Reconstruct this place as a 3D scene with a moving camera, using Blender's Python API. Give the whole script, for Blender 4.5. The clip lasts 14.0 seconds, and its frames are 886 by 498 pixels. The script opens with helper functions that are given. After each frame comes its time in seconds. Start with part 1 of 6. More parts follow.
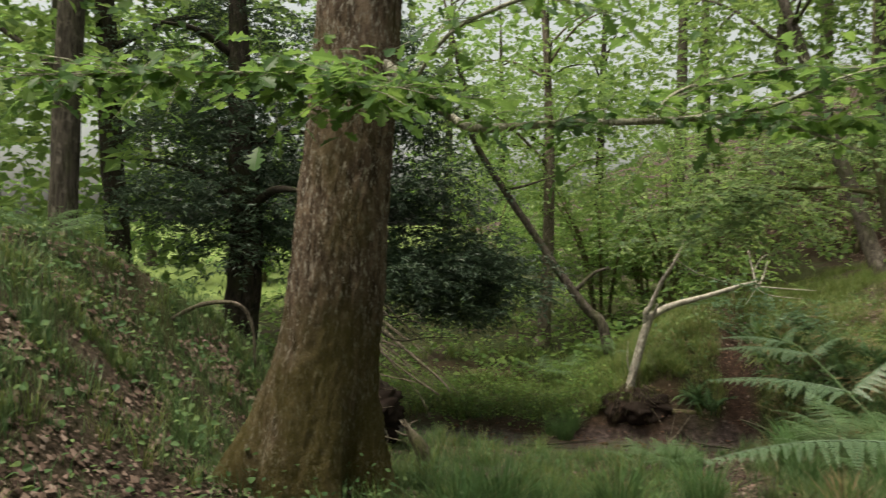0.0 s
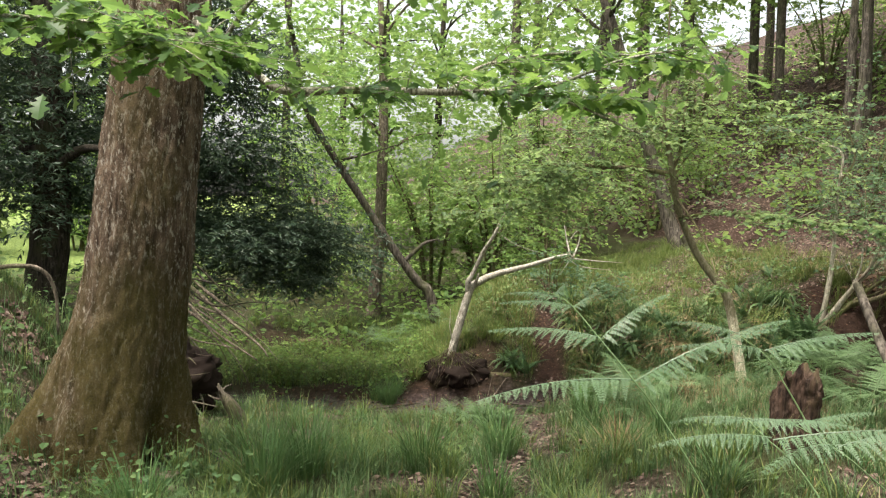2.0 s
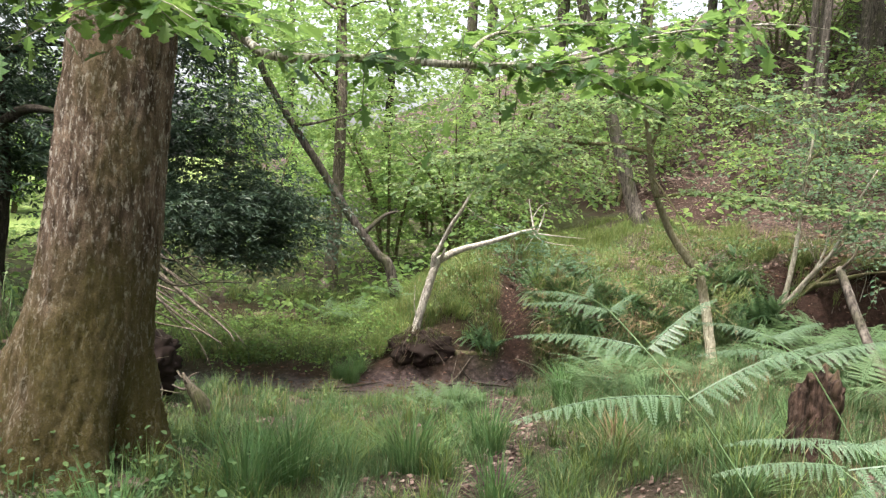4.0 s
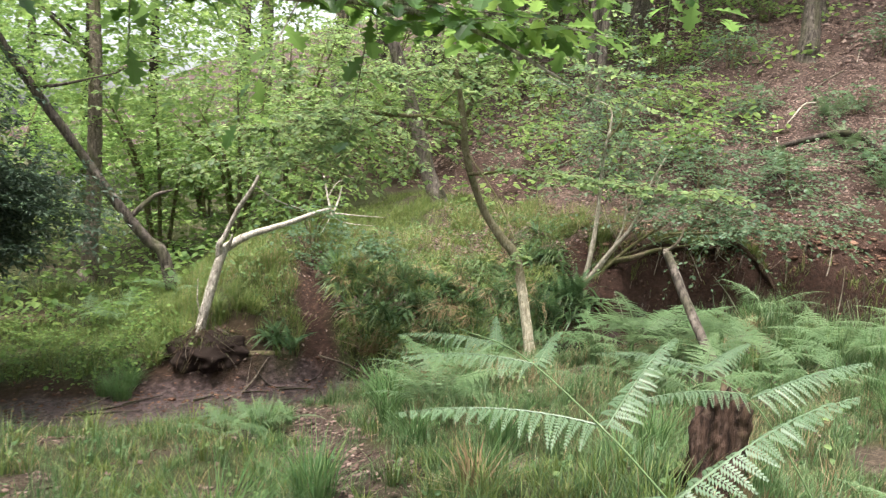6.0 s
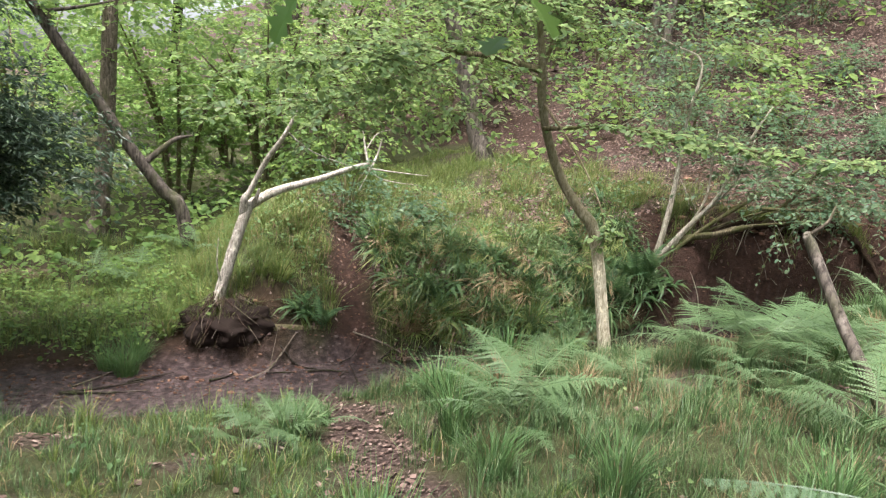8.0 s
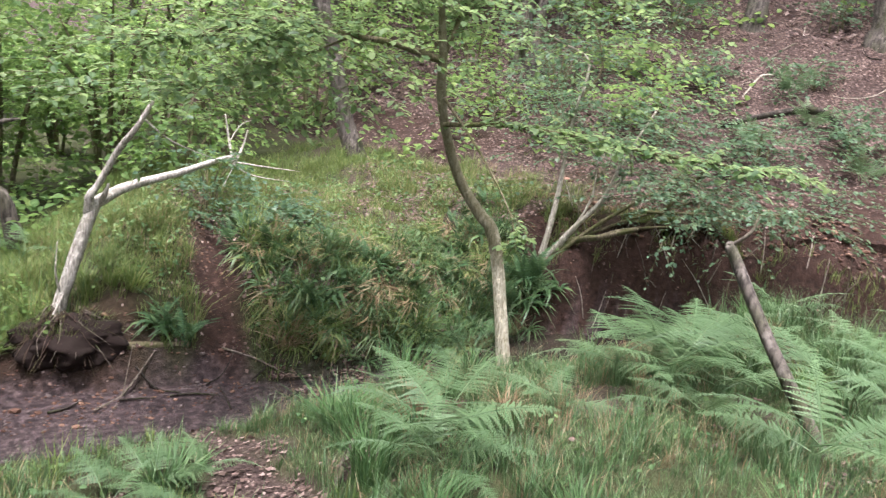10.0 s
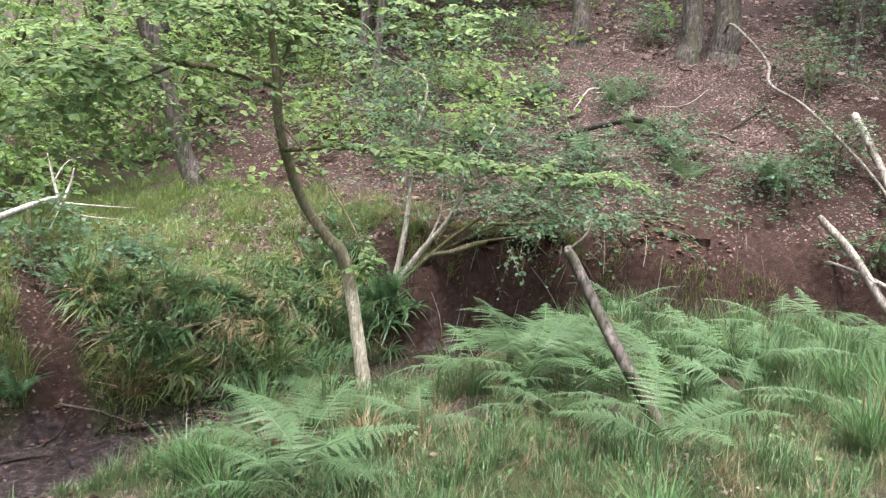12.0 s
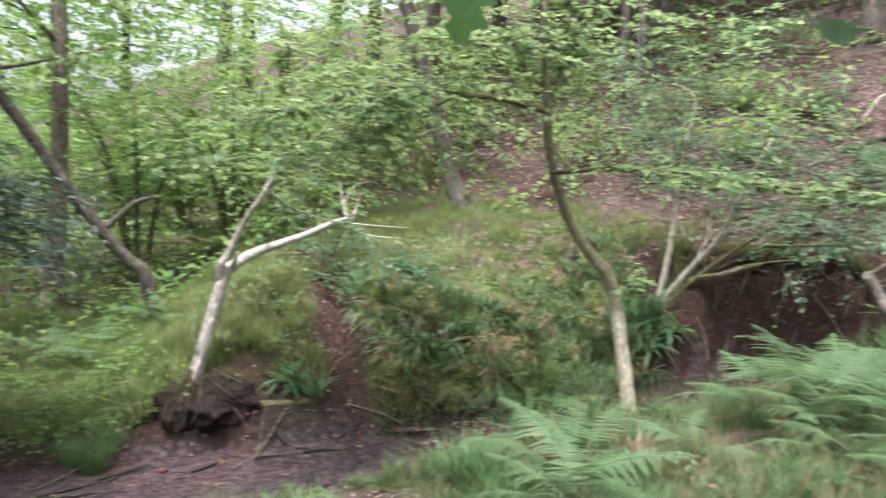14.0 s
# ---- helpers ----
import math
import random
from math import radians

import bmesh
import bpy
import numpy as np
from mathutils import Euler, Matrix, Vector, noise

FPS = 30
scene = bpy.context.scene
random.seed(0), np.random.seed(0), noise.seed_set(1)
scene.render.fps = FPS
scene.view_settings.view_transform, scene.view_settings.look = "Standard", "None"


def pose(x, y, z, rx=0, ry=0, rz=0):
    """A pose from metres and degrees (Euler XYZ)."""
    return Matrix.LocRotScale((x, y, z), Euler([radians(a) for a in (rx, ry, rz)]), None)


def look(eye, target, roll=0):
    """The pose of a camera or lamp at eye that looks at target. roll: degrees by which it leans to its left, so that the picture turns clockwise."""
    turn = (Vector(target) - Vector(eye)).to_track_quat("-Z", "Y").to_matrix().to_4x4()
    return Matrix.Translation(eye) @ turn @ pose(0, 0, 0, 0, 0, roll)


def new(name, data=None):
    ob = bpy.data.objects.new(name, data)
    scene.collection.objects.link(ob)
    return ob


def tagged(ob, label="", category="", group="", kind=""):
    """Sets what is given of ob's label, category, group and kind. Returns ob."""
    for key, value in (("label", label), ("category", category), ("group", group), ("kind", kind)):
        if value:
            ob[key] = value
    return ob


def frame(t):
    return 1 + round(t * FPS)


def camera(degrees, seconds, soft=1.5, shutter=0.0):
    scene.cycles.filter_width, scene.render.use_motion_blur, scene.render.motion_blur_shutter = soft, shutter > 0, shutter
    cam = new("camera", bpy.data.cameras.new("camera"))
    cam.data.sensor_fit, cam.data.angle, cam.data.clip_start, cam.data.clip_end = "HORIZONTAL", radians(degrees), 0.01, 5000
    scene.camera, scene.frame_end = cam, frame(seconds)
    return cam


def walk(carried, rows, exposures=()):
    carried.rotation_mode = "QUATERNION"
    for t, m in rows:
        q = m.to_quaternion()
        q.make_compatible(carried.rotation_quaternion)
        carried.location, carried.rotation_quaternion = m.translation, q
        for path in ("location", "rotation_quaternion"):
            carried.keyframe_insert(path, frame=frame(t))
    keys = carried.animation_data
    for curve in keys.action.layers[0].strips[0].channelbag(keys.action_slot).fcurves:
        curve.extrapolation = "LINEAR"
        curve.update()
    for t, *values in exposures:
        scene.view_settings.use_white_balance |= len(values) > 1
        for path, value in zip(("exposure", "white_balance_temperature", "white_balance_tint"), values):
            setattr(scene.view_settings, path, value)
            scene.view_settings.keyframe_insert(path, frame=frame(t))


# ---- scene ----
cam = camera(60.9, 14.0, soft=1.2, shutter=0.25)
PATH = [
    (0, (0.131, 0.432, 1.352), (0.115, 2.431, 1.288), 0.3),
    (0.5, (0.232, 0.244, 1.35), (0.475, 2.228, 1.299), 0.9),
    (1, (0.289, 0.243, 1.292), (0.636, 2.211, 1.198), 2.4),
    (1.5, (0.291, 0.247, 1.296), (0.69, 2.203, 1.178), 2.1),
    (2, (0.313, 0.266, 1.295), (0.714, 2.222, 1.17), 1.8),
    (2.2, (0.294, 0.249, 1.296), (0.699, 2.202, 1.142), 1.8),
    (4.3, (0.059, 0.834, 1.415), (0.671, 2.725, 1.196), 4.6),
    (4.5, (0.051, 0.914, 1.44), (0.754, 2.772, 1.207), 6.6),
    (5, (0.081, 1.174, 1.397), (0.954, 2.938, 1.038), 5.4),
    (5.5, (0.136, 1.464, 1.435), (1.009, 3.234, 1.115), 3.5),
    (6, (0.242, 1.844, 1.401), (1.318, 3.512, 1.152), 3.5),
    (6.5, (0.339, 2.148, 1.351), (1.465, 3.782, 1.101), 3.3),
    (7, (0.507, 2.485, 1.34), (1.47, 4.217, 1.072), 3.1),
    (7.2, (0.553, 2.615, 1.327), (1.487, 4.355, 1.012), 4.1),
    (9.5, (0.622, 3.972, 1.202), (1.916, 5.464, 0.886), 8.9),
    (10, (0.657, 3.986, 1.215), (2.01, 5.421, 0.887), 7.8),
    (10.5, (0.695, 3.968, 1.209), (2.203, 5.252, 0.932), 3.7),
    (11, (0.695, 3.962, 1.202), (2.245, 5.195, 0.93), 4.0),
    (11.5, (0.696, 3.95, 1.205), (2.247, 5.186, 0.942), 5.2),
    (12, (0.733, 3.937, 1.203), (2.335, 5.112, 0.975), 4.6),
    (12.5, (0.739, 3.944, 1.213), (2.392, 5.05, 1.003), 4.6),
    (13, (0.731, 3.953, 1.221), (2.376, 5.075, 1.03), 5.9),
    (13.5, (0.682, 3.972, 1.228), (2.223, 5.231, 1.022), 5.4),
    (14, (0.554, 3.983, 1.218), (1.69, 5.614, 0.994), 3.3),
]
walk(cam, [(t, look(eye, target, roll)) for t, eye, target, roll in PATH],
     exposures=[(0.0, 0.5, 7300, 2), (0.6, 0.73, 7200, 2), (1.2, 1.13, 7000, 5), (2.0, 1.34, 6850, 7), (4.5, 1.69, 6450, 11), (7.0, 1.65, 6450, 11), (9.5, 1.75, 5950, 20), (11.0, 1.71, 5900, 16), (14.0, 1.79, 5900, 16)])

# ---------------------------------------------------------------- light
world = bpy.data.worlds.new("world")
scene.world = world
world.use_nodes = True
wn = world.node_tree.nodes
sky = wn.new("ShaderNodeTexSky")
sky.sky_type, sky.sun_disc = "NISHITA", False
sky.sun_elevation, sky.sun_rotation = radians(70), radians(-125)
sky.air_density, sky.dust_density, sky.ozone_density = 1.0, 6.0, 0.6
wn["Background"].inputs["Strength"].default_value = 0.17
haze = wn.new("ShaderNodeHueSaturation")
haze.inputs["Saturation"].default_value = 0.35
world.node_tree.links.new(sky.outputs[0], haze.inputs["Color"])
world.node_tree.links.new(haze.outputs[0], wn["Background"].inputs[0])

sun = new("sun", bpy.data.lights.new("sun", "SUN"))
sun.data.energy, sun.data.angle, sun.data.color = 2.7, radians(22), (1.0, 0.95, 0.86)
sun.matrix_world = look((-13, -9, 46), (0, 0, 0))


# ---------------------------------------------------------------- materials
def mat(name, rough=0.8, spec=0.3):
    m = bpy.data.materials.new(name)
    m.use_nodes = True
    b = m.node_tree.nodes["Principled BSDF"]
    b.inputs["Roughness"].default_value = rough
    b.inputs["Specular IOR Level"].default_value = spec
    return m, m.node_tree.nodes, m.node_tree.links, b


def tex(nodes, links, scale, detail=6.0, coords=None, stretch=None, rough=0.6):
    n = nodes.new("ShaderNodeTexNoise")
    n.inputs["Scale"].default_value, n.inputs["Detail"].default_value, n.inputs["Roughness"].default_value = scale, detail, rough
    if coords:
        if stretch:
            s = nodes.new("ShaderNodeMapping")
            s.inputs["Scale"].default_value = stretch
            links.new(coords, s.inputs[0])
            coords = s.outputs[0]
        links.new(coords, n.inputs["Vector"])
    return n.outputs[0]


def ramp(nodes, links, fac, *stops):
    r = nodes.new("ShaderNodeValToRGB")
    e = r.color_ramp.elements
    while len(e) < len(stops):
        e.new(0.5)
    for el, (p, c) in zip(e, stops):
        el.position, el.color = p, (*c, 1)
    links.new(fac, r.inputs[0])
    return r.outputs[0]


def mix(nodes, links, fac, a, b, kind="MIX"):
    n = nodes.new("ShaderNodeMix")
    n.data_type, n.blend_type = "RGBA", kind
    for sock, v in ((n.inputs[0], fac), (n.inputs[6], a), (n.inputs[7], b)):
        if isinstance(v, (int, float)):
            sock.default_value = v
        elif isinstance(v, tuple):
            sock.default_value = (*v, 1)
        else:
            links.new(v, sock)
    return n.outputs[2]


def bump(nodes, links, height, b, strength=0.5, dist=0.02):
    n = nodes.new("ShaderNodeBump")
    n.inputs["Strength"].default_value, n.inputs["Distance"].default_value = strength, dist
    links.new(height, n.inputs["Height"])
    links.new(n.outputs[0], b.inputs["Normal"])


def leaf_mat(name, dark, light, yellow, glow=0.45, rough=0.6, spec=0.2):
    """A thin leaf: colour varies leaf by leaf and across the leaf, and light passes through it."""
    m, n, l, b = mat(name, rough, spec)
    g = n.new("ShaderNodeNewGeometry")
    tc = n.new("ShaderNodeTexCoord").outputs["Object"]
    col = ramp(n, l, g.outputs["Random Per Island"], (0.0, dark), (0.6, light), (1.0, yellow))
    patch = tex(n, l, 1.3, 3, tc)
    col = mix(n, l, patch, col, mix(n, l, 0.5, col, dark))
    fine = tex(n, l, 60, 3, tc)
    col = mix(n, l, fine, mix(n, l, 0.25, col, dark), col)
    own = ramp(n, l, n.new("ShaderNodeObjectInfo").outputs["Random"], (0.0, (0, 0, 0)), (1.0, (0.45, 0.45, 0.45)))
    col = mix(n, l, own, col, mix(n, l, 0.6, col, dark))
    l.new(col, b.inputs["Base Color"])
    tr = n.new("ShaderNodeBsdfTranslucent")
    l.new(mix(n, l, 0.35, col, yellow), tr.inputs[0])
    mx = n.new("ShaderNodeMixShader")
    mx.inputs[0].default_value = glow
    l.new(b.outputs[0], mx.inputs[1])
    l.new(tr.outputs[0], mx.inputs[2])
    l.new(mx.outputs[0], n["Material Output"].inputs[0])
    return m


def bark_mat(name, dark, light, moss, mossy=0.5, scale=1.0, moss_low=None, relief=0.03, flakes=0.0, upward=False):
    """Fissured bark with pale lichen spots and moss; moss_low: height above which the moss thins out."""
    m, n, l, b = mat(name, 0.9, 0.15)
    tc = n.new("ShaderNodeTexCoord").outputs["Object"]
    ridge = tex(n, l, 26 * scale, 8, tc, (1, 1, 0.13))
    spots = tex(n, l, 11 * scale, 6, tc, (1, 1, 0.6))
    col = ramp(n, l, ridge, (0.38, dark), (0.58, light))
    col = mix(n, l, ramp(n, l, spots, (0.55, (0, 0, 0)), (0.68, (1, 1, 1))), col, tuple(min(1, 1.55 * v + 0.02) for v in light))
    if flakes:
        plate = n.new("ShaderNodeTexVoronoi")
        plate.feature = "DISTANCE_TO_EDGE"
        mp = n.new("ShaderNodeMapping")
        mp.inputs["Scale"].default_value = (40, 40, 9)
        warp = n.new("ShaderNodeVectorMath")
        nz = n.new("ShaderNodeTexNoise")
        nz.inputs["Scale"].default_value = 9
        sc = n.new("ShaderNodeVectorMath")
        sc.operation = "SCALE"
        sc.inputs["Scale"].default_value = 0.09
        l.new(tc, nz.inputs["Vector"])
        l.new(nz.outputs[1], sc.inputs[0])
        l.new(tc, warp.inputs[0])
        l.new(sc.outputs[0], warp.inputs[1])
        l.new(warp.outputs[0], mp.inputs[0])
        l.new(mp.outputs[0], plate.inputs["Vector"])
        crack = ramp(n, l, plate.outputs["Distance"], (0.0, (0, 0, 0)), (0.16, (1, 1, 1)))
        col = mix(n, l, crack, mix(n, l, 0.75, col, dark), col)
        chips = tex(n, l, 48, 7, tc, (1, 1, 0.35), 0.75)
        col = mix(n, l, ramp(n, l, chips, (0.53, (0, 0, 0)), (0.61, (flakes, flakes, flakes))), col, (0.50, 0.45, 0.39))
        ridge = mix(n, l, 0.5, ridge, crack)
    big = tex(n, l, 2.6 * scale, 5, tc, (1, 1, 0.5))
    if moss_low is not None:
        sep = n.new("ShaderNodeSeparateXYZ")
        l.new(tc, sep.inputs[0])
        mr = n.new("ShaderNodeMapRange")
        mr.inputs[1].default_value, mr.inputs[2].default_value = moss_low, moss_low + (0.9 if upward else -1.5)
        mr.inputs[3].default_value, mr.inputs[4].default_value = -0.16, 0.3 if upward else 0.13
        l.new(sep.outputs[2], mr.inputs[0])
        add = n.new("ShaderNodeMath")
        l.new(big, add.inputs[0])
        l.new(mr.outputs[0], add.inputs[1])
        big = add.outputs[0]
    mask = ramp(n, l, big, (0.58 - 0.3 * mossy, (0, 0, 0)), (0.82 - 0.3 * mossy, (1, 1, 1)))
    grain = tex(n, l, 90, 4, tc)
    mosscol = ramp(n, l, grain, (0.3, tuple(0.5 * v for v in moss)), (0.7, moss))
    col = mix(n, l, mix(n, l, 0.8, (0, 0, 0), mask), col, mosscol)
    l.new(col, b.inputs["Base Color"])
    bump(n, l, ridge, b, 0.8, relief)
    return m


def ground_mat():
    m, n, l, b = mat("soil", 0.95, 0.15)
    tc = n.new("ShaderNodeTexCoord").outputs["Object"]

    def layer(name):
        a = n.new("ShaderNodeAttribute")
        a.attribute_name = name
        return a.outputs["Fac"]
    coarse, fine, grit = tex(n, l, 1.1, 5, tc), tex(n, l, 14, 8, tc), tex(n, l, 70, 4, tc)
    turf = ramp(n, l, fine, (0.3, (0.020, 0.028, 0.010)), (0.55, (0.042, 0.056, 0.021)), (0.75, (0.09, 0.085, 0.04)))
    turf = mix(n, l, mix(n, l, 0.6, (0, 0, 0), coarse), turf, (0.068, 0.053, 0.028))
    soil = ramp(n, l, fine, (0.25, (0.015, 0.009, 0.007)), (0.6, (0.050, 0.028, 0.021)), (0.8, (0.12, 0.072, 0.056)))
    mud = ramp(n, l, fine, (0.35, (0.017, 0.012, 0.012)), (0.52, (0.050, 0.034, 0.034)), (0.7, (0.12, 0.088, 0.086)))
    litter = ramp(n, l, tex(n, l, 30, 6, tc), (0.3, (0.016, 0.011, 0.010)), (0.5, (0.058, 0.038, 0.032)), (0.72, (0.15, 0.108, 0.092)))
    lawn = ramp(n, l, fine, (0.3, (0.10, 0.14, 0.04)), (0.7, (0.20, 0.26, 0.08)))
    col = mix(n, l, layer("litter"), turf, litter)
    col = mix(n, l, layer("soil"), col, soil)
    col = mix(n, l, layer("mud"), col, mud)
    col = mix(n, l, layer("field"), col, lawn)
    l.new(col, b.inputs["Base Color"])
    r = n.new("ShaderNodeMapRange")
    r.inputs[3].default_value, r.inputs[4].default_value = 0.95, 0.55
    l.new(layer("mud"), r.inputs[0])
    l.new(r.outputs[0], b.inputs["Roughness"])
    h = n.new("ShaderNodeMath")
    h.operation = "ADD"
    l.new(fine, h.inputs[0])
    l.new(grit, h.inputs[1])
    bump(n, l, h.outputs[0], b, 0.9, 0.03)
    return m


def island_mat(name, *stops, rough=0.85, spec=0.2):
    m, n, l, b = mat(name, rough, spec)
    g = n.new("ShaderNodeNewGeometry")
    tc = n.new("ShaderNodeTexCoord").outputs["Object"]
    col = ramp(n, l, g.outputs["Random Per Island"], *stops)
    f = tex(n, l, 45, 5, tc)
    col = mix(n, l, f, mix(n, l, 0.45, col, (0.01, 0.008, 0.006)), col)
    l.new(col, b.inputs["Base Color"])
    bump(n, l, f, b, 0.5, 0.01)
    return m


GROUND = ground_mat()
OAK_BARK = bark_mat("oak_bark", (0.05, 0.032, 0.022), (0.24, 0.17, 0.125), (0.12, 0.098, 0.026), 0.95, 1.0, 1.15, 0.07, 0.9)
OAK_LIMB = bark_mat("oak_limb", (0.10, 0.09, 0.07), (0.34, 0.32, 0.27), (0.12, 0.13, 0.05), 0.35, 3.0, None, 0.008)
HAZEL_BARK = bark_mat("hazel_bark", (0.055, 0.045, 0.028), (0.16, 0.13, 0.085), (0.085, 0.10, 0.025), 0.6, 2.5, None, 0.01)
HAZEL_TRUNK = bark_mat("hazel_trunk", (0.26, 0.22, 0.15), (0.58, 0.52, 0.40), (0.085, 0.075, 0.03), 0.62, 3.0, -0.35, 0.012, 0.0, True)
PALE_BARK = bark_mat("pale_bark", (0.18, 0.155, 0.12), (0.40, 0.365, 0.30), (0.13, 0.13, 0.05), 0.25, 3.0, None, 0.006)
DEAD_WOOD = bark_mat("dead_wood", (0.15, 0.13, 0.11), (0.44, 0.40, 0.35), (0.16, 0.14, 0.10), 0.2, 3.0, None, 0.006)
HILL_BARK = bark_mat("hill_bark", (0.03, 0.025, 0.021), (0.105, 0.088, 0.074), (0.07, 0.08, 0.028), 0.28, 1.4, None, 0.02)
DARK_BARK = bark_mat("dark_bark", (0.012, 0.010, 0.008), (0.045, 0.036, 0.029), (0.04, 0.05, 0.015), 0.3, 2.0, None, 0.02)
OLD_WOOD = bark_mat("old_wood", (0.05, 0.04, 0.032), (0.16, 0.13, 0.105), (0.08, 0.09, 0.03), 0.35, 2.2, None, 0.012)
RED_ROOT = bark_mat("root_earth", (0.016, 0.010, 0.008), (0.07, 0.045, 0.033), (0.06, 0.06, 0.02), 0.25, 1.6, None, 0.05)
OAK_LEAF = leaf_mat("oak_leaf", (0.045, 0.105, 0.042), (0.12, 0.225, 0.06), (0.27, 0.39, 0.085), 0.64, 0.4, 0.4)
HAZEL_LEAF = leaf_mat("hazel_leaf", (0.065, 0.125, 0.055), (0.18, 0.275, 0.105), (0.37, 0.46, 0.18), 0.62, 0.42, 0.38)
BUSH_LEAF = leaf_mat("bush_leaf", (0.045, 0.095, 0.052), (0.105, 0.175, 0.092), (0.185, 0.26, 0.125), 0.5, 0.4, 0.4)
WOOD_LEAF = leaf_mat("wood_leaf", (0.078, 0.145, 0.048), (0.18, 0.285, 0.085), (0.34, 0.44, 0.13), 0.58)
# paler copy of the wood leaf: the meadow's sunlight is put into its colour
SUNLIT_LEAF = leaf_mat("sunlit_leaf", (0.10, 0.18, 0.05), (0.20, 0.33, 0.09), (0.34, 0.48, 0.15), 0.55)
YEW_LEAF = leaf_mat("yew_leaf", (0.022, 0.044, 0.028), (0.054, 0.090, 0.052), (0.105, 0.15, 0.075), 0.22, 0.45, 0.35)
FERN_LEAF = leaf_mat("fern_leaf", (0.080, 0.135, 0.058), (0.15, 0.23, 0.10), (0.23, 0.32, 0.15), 0.32, 0.45, 0.35)
TALL_FERN = leaf_mat("tall_fern", (0.085, 0.14, 0.078), (0.14, 0.21, 0.115), (0.20, 0.28, 0.16), 0.3, 0.4, 0.4)
STRAP_LEAF = leaf_mat("strap_leaf", (0.035, 0.075, 0.030), (0.08, 0.145, 0.055), (0.16, 0.23, 0.085), 0.3, 0.4, 0.35)
STUMP_WOOD = bark_mat("stump_wood", (0.016, 0.010, 0.008), (0.062, 0.038, 0.028), (0.09, 0.085, 0.03), 0.45, 1.6, None, 0.03)
POLE_WOOD = bark_mat("pole_wood", (0.12, 0.098, 0.08), (0.33, 0.29, 0.245), (0.11, 0.10, 0.05), 0.3, 2.2, None, 0.012)
POLE_GREY = bark_mat("pole_grey", (0.07, 0.058, 0.047), (0.24, 0.21, 0.175), (0.09, 0.085, 0.04), 0.35, 2.2, None, 0.012)
BANK_FERN = leaf_mat("bank_fern", (0.03, 0.07, 0.03), (0.075, 0.14, 0.055), (0.14, 0.21, 0.085), 0.35, 0.5)
GRASS_LEAF = leaf_mat("grass_leaf", (0.038, 0.085, 0.032), (0.10, 0.18, 0.060), (0.25, 0.30, 0.14), 0.25, 0.45, 0.3)
BANK_GRASS = leaf_mat("bank_grass", (0.055, 0.10, 0.024), (0.17, 0.23, 0.055), (0.36, 0.35, 0.14), 0.32, 0.5, 0.25)
RUSH_LEAF = leaf_mat("rush_leaf", (0.05, 0.11, 0.04), (0.10, 0.19, 0.062), (0.20, 0.26, 0.10), 0.35, 0.6)
HERB_LEAF = leaf_mat("herb_leaf", (0.055, 0.11, 0.048), (0.12, 0.20, 0.078), (0.25, 0.33, 0.12), 0.4, 0.6)
STRAW = leaf_mat("straw", (0.13, 0.085, 0.045), (0.31, 0.23, 0.13), (0.48, 0.40, 0.26), 0.25, 0.7)
LITTER = island_mat("dead_leaf", (0.0, (0.03, 0.019, 0.016)), (0.3, (0.085, 0.052, 0.042)), (0.6, (0.16, 0.105, 0.087)), (0.9, (0.20, 0.138, 0.117)), (1.0, (0.36, 0.275, 0.24)))
BEECH_LITTER = island_mat("beech_litter", (0.0, (0.05, 0.031, 0.025)), (0.45, (0.15, 0.097, 0.08)), (0.8, (0.23, 0.158, 0.134)), (1.0, (0.32, 0.24, 0.21)))
STONE = island_mat("stone", (0.0, (0.05, 0.035, 0.033)), (0.5, (0.095, 0.07, 0.065)), (1.0, (0.16, 0.13, 0.12)), rough=0.75)
# soil colour taken nearly to black: the shade of the root hollows is in it
SHADED_EARTH = island_mat("earth", (0.0, (0.015, 0.009, 0.007)), (1.0, (0.024, 0.014, 0.011)), rough=0.95)
CLOD = island_mat("clod", (0.0, (0.06, 0.03, 0.02)), (0.6, (0.14, 0.075, 0.05)), (1.0, (0.21, 0.125, 0.085)))

wm, wnn, wl, wb = mat("stream_water", 0.06, 0.5)
wb.inputs["Base Color"].default_value = (0.030, 0.024, 0.018, 1)
bump(wnn, wl, tex(wnn, wl, 9, 3, wnn.new("ShaderNodeTexCoord").outputs["Object"]), wb, 0.12, 0.02)
WATER = wm


# ---------------------------------------------------------------- helpers for building
def mesh_np(name, verts, faces, material, smooth=True):
    """A mesh from arrays: verts n x 3, faces m x 3 or m x 4."""
    me = bpy.data.meshes.new(name)
    verts, faces = np.ascontiguousarray(verts, np.float32), np.ascontiguousarray(faces, np.int32)
    me.vertices.add(len(verts))
    me.vertices.foreach_set("co", verts.ravel())
    k = faces.shape[1]
    me.loops.add(faces.size)
    me.loops.foreach_set("vertex_index", faces.ravel())
    me.polygons.add(len(faces))
    me.polygons.foreach_set("loop_start", np.arange(0, faces.size, k, dtype=np.int32))
    me.update(calc_edges=True)
    me.polygons.foreach_set("use_smooth", np.full(len(faces), smooth))
    me.validate()
    me.materials.append(material)
    return me


def thing(name, label, category, place=(0, 0, 0), group="", kind=""):
    ob = new(name)
    ob.location = place
    return tagged(ob, label, category, group, kind)


def part(name, me, parent, label=""):
    """Link a mesh, given in world metres, as a part of a thing that stands unturned."""
    ob = new(name, me)
    ob.parent = parent
    p = parent
    while p is not None:
        ob.location = ob.location - p.location
        p = p.parent
    return tagged(ob, label)


rng = np.random.default_rng(7)


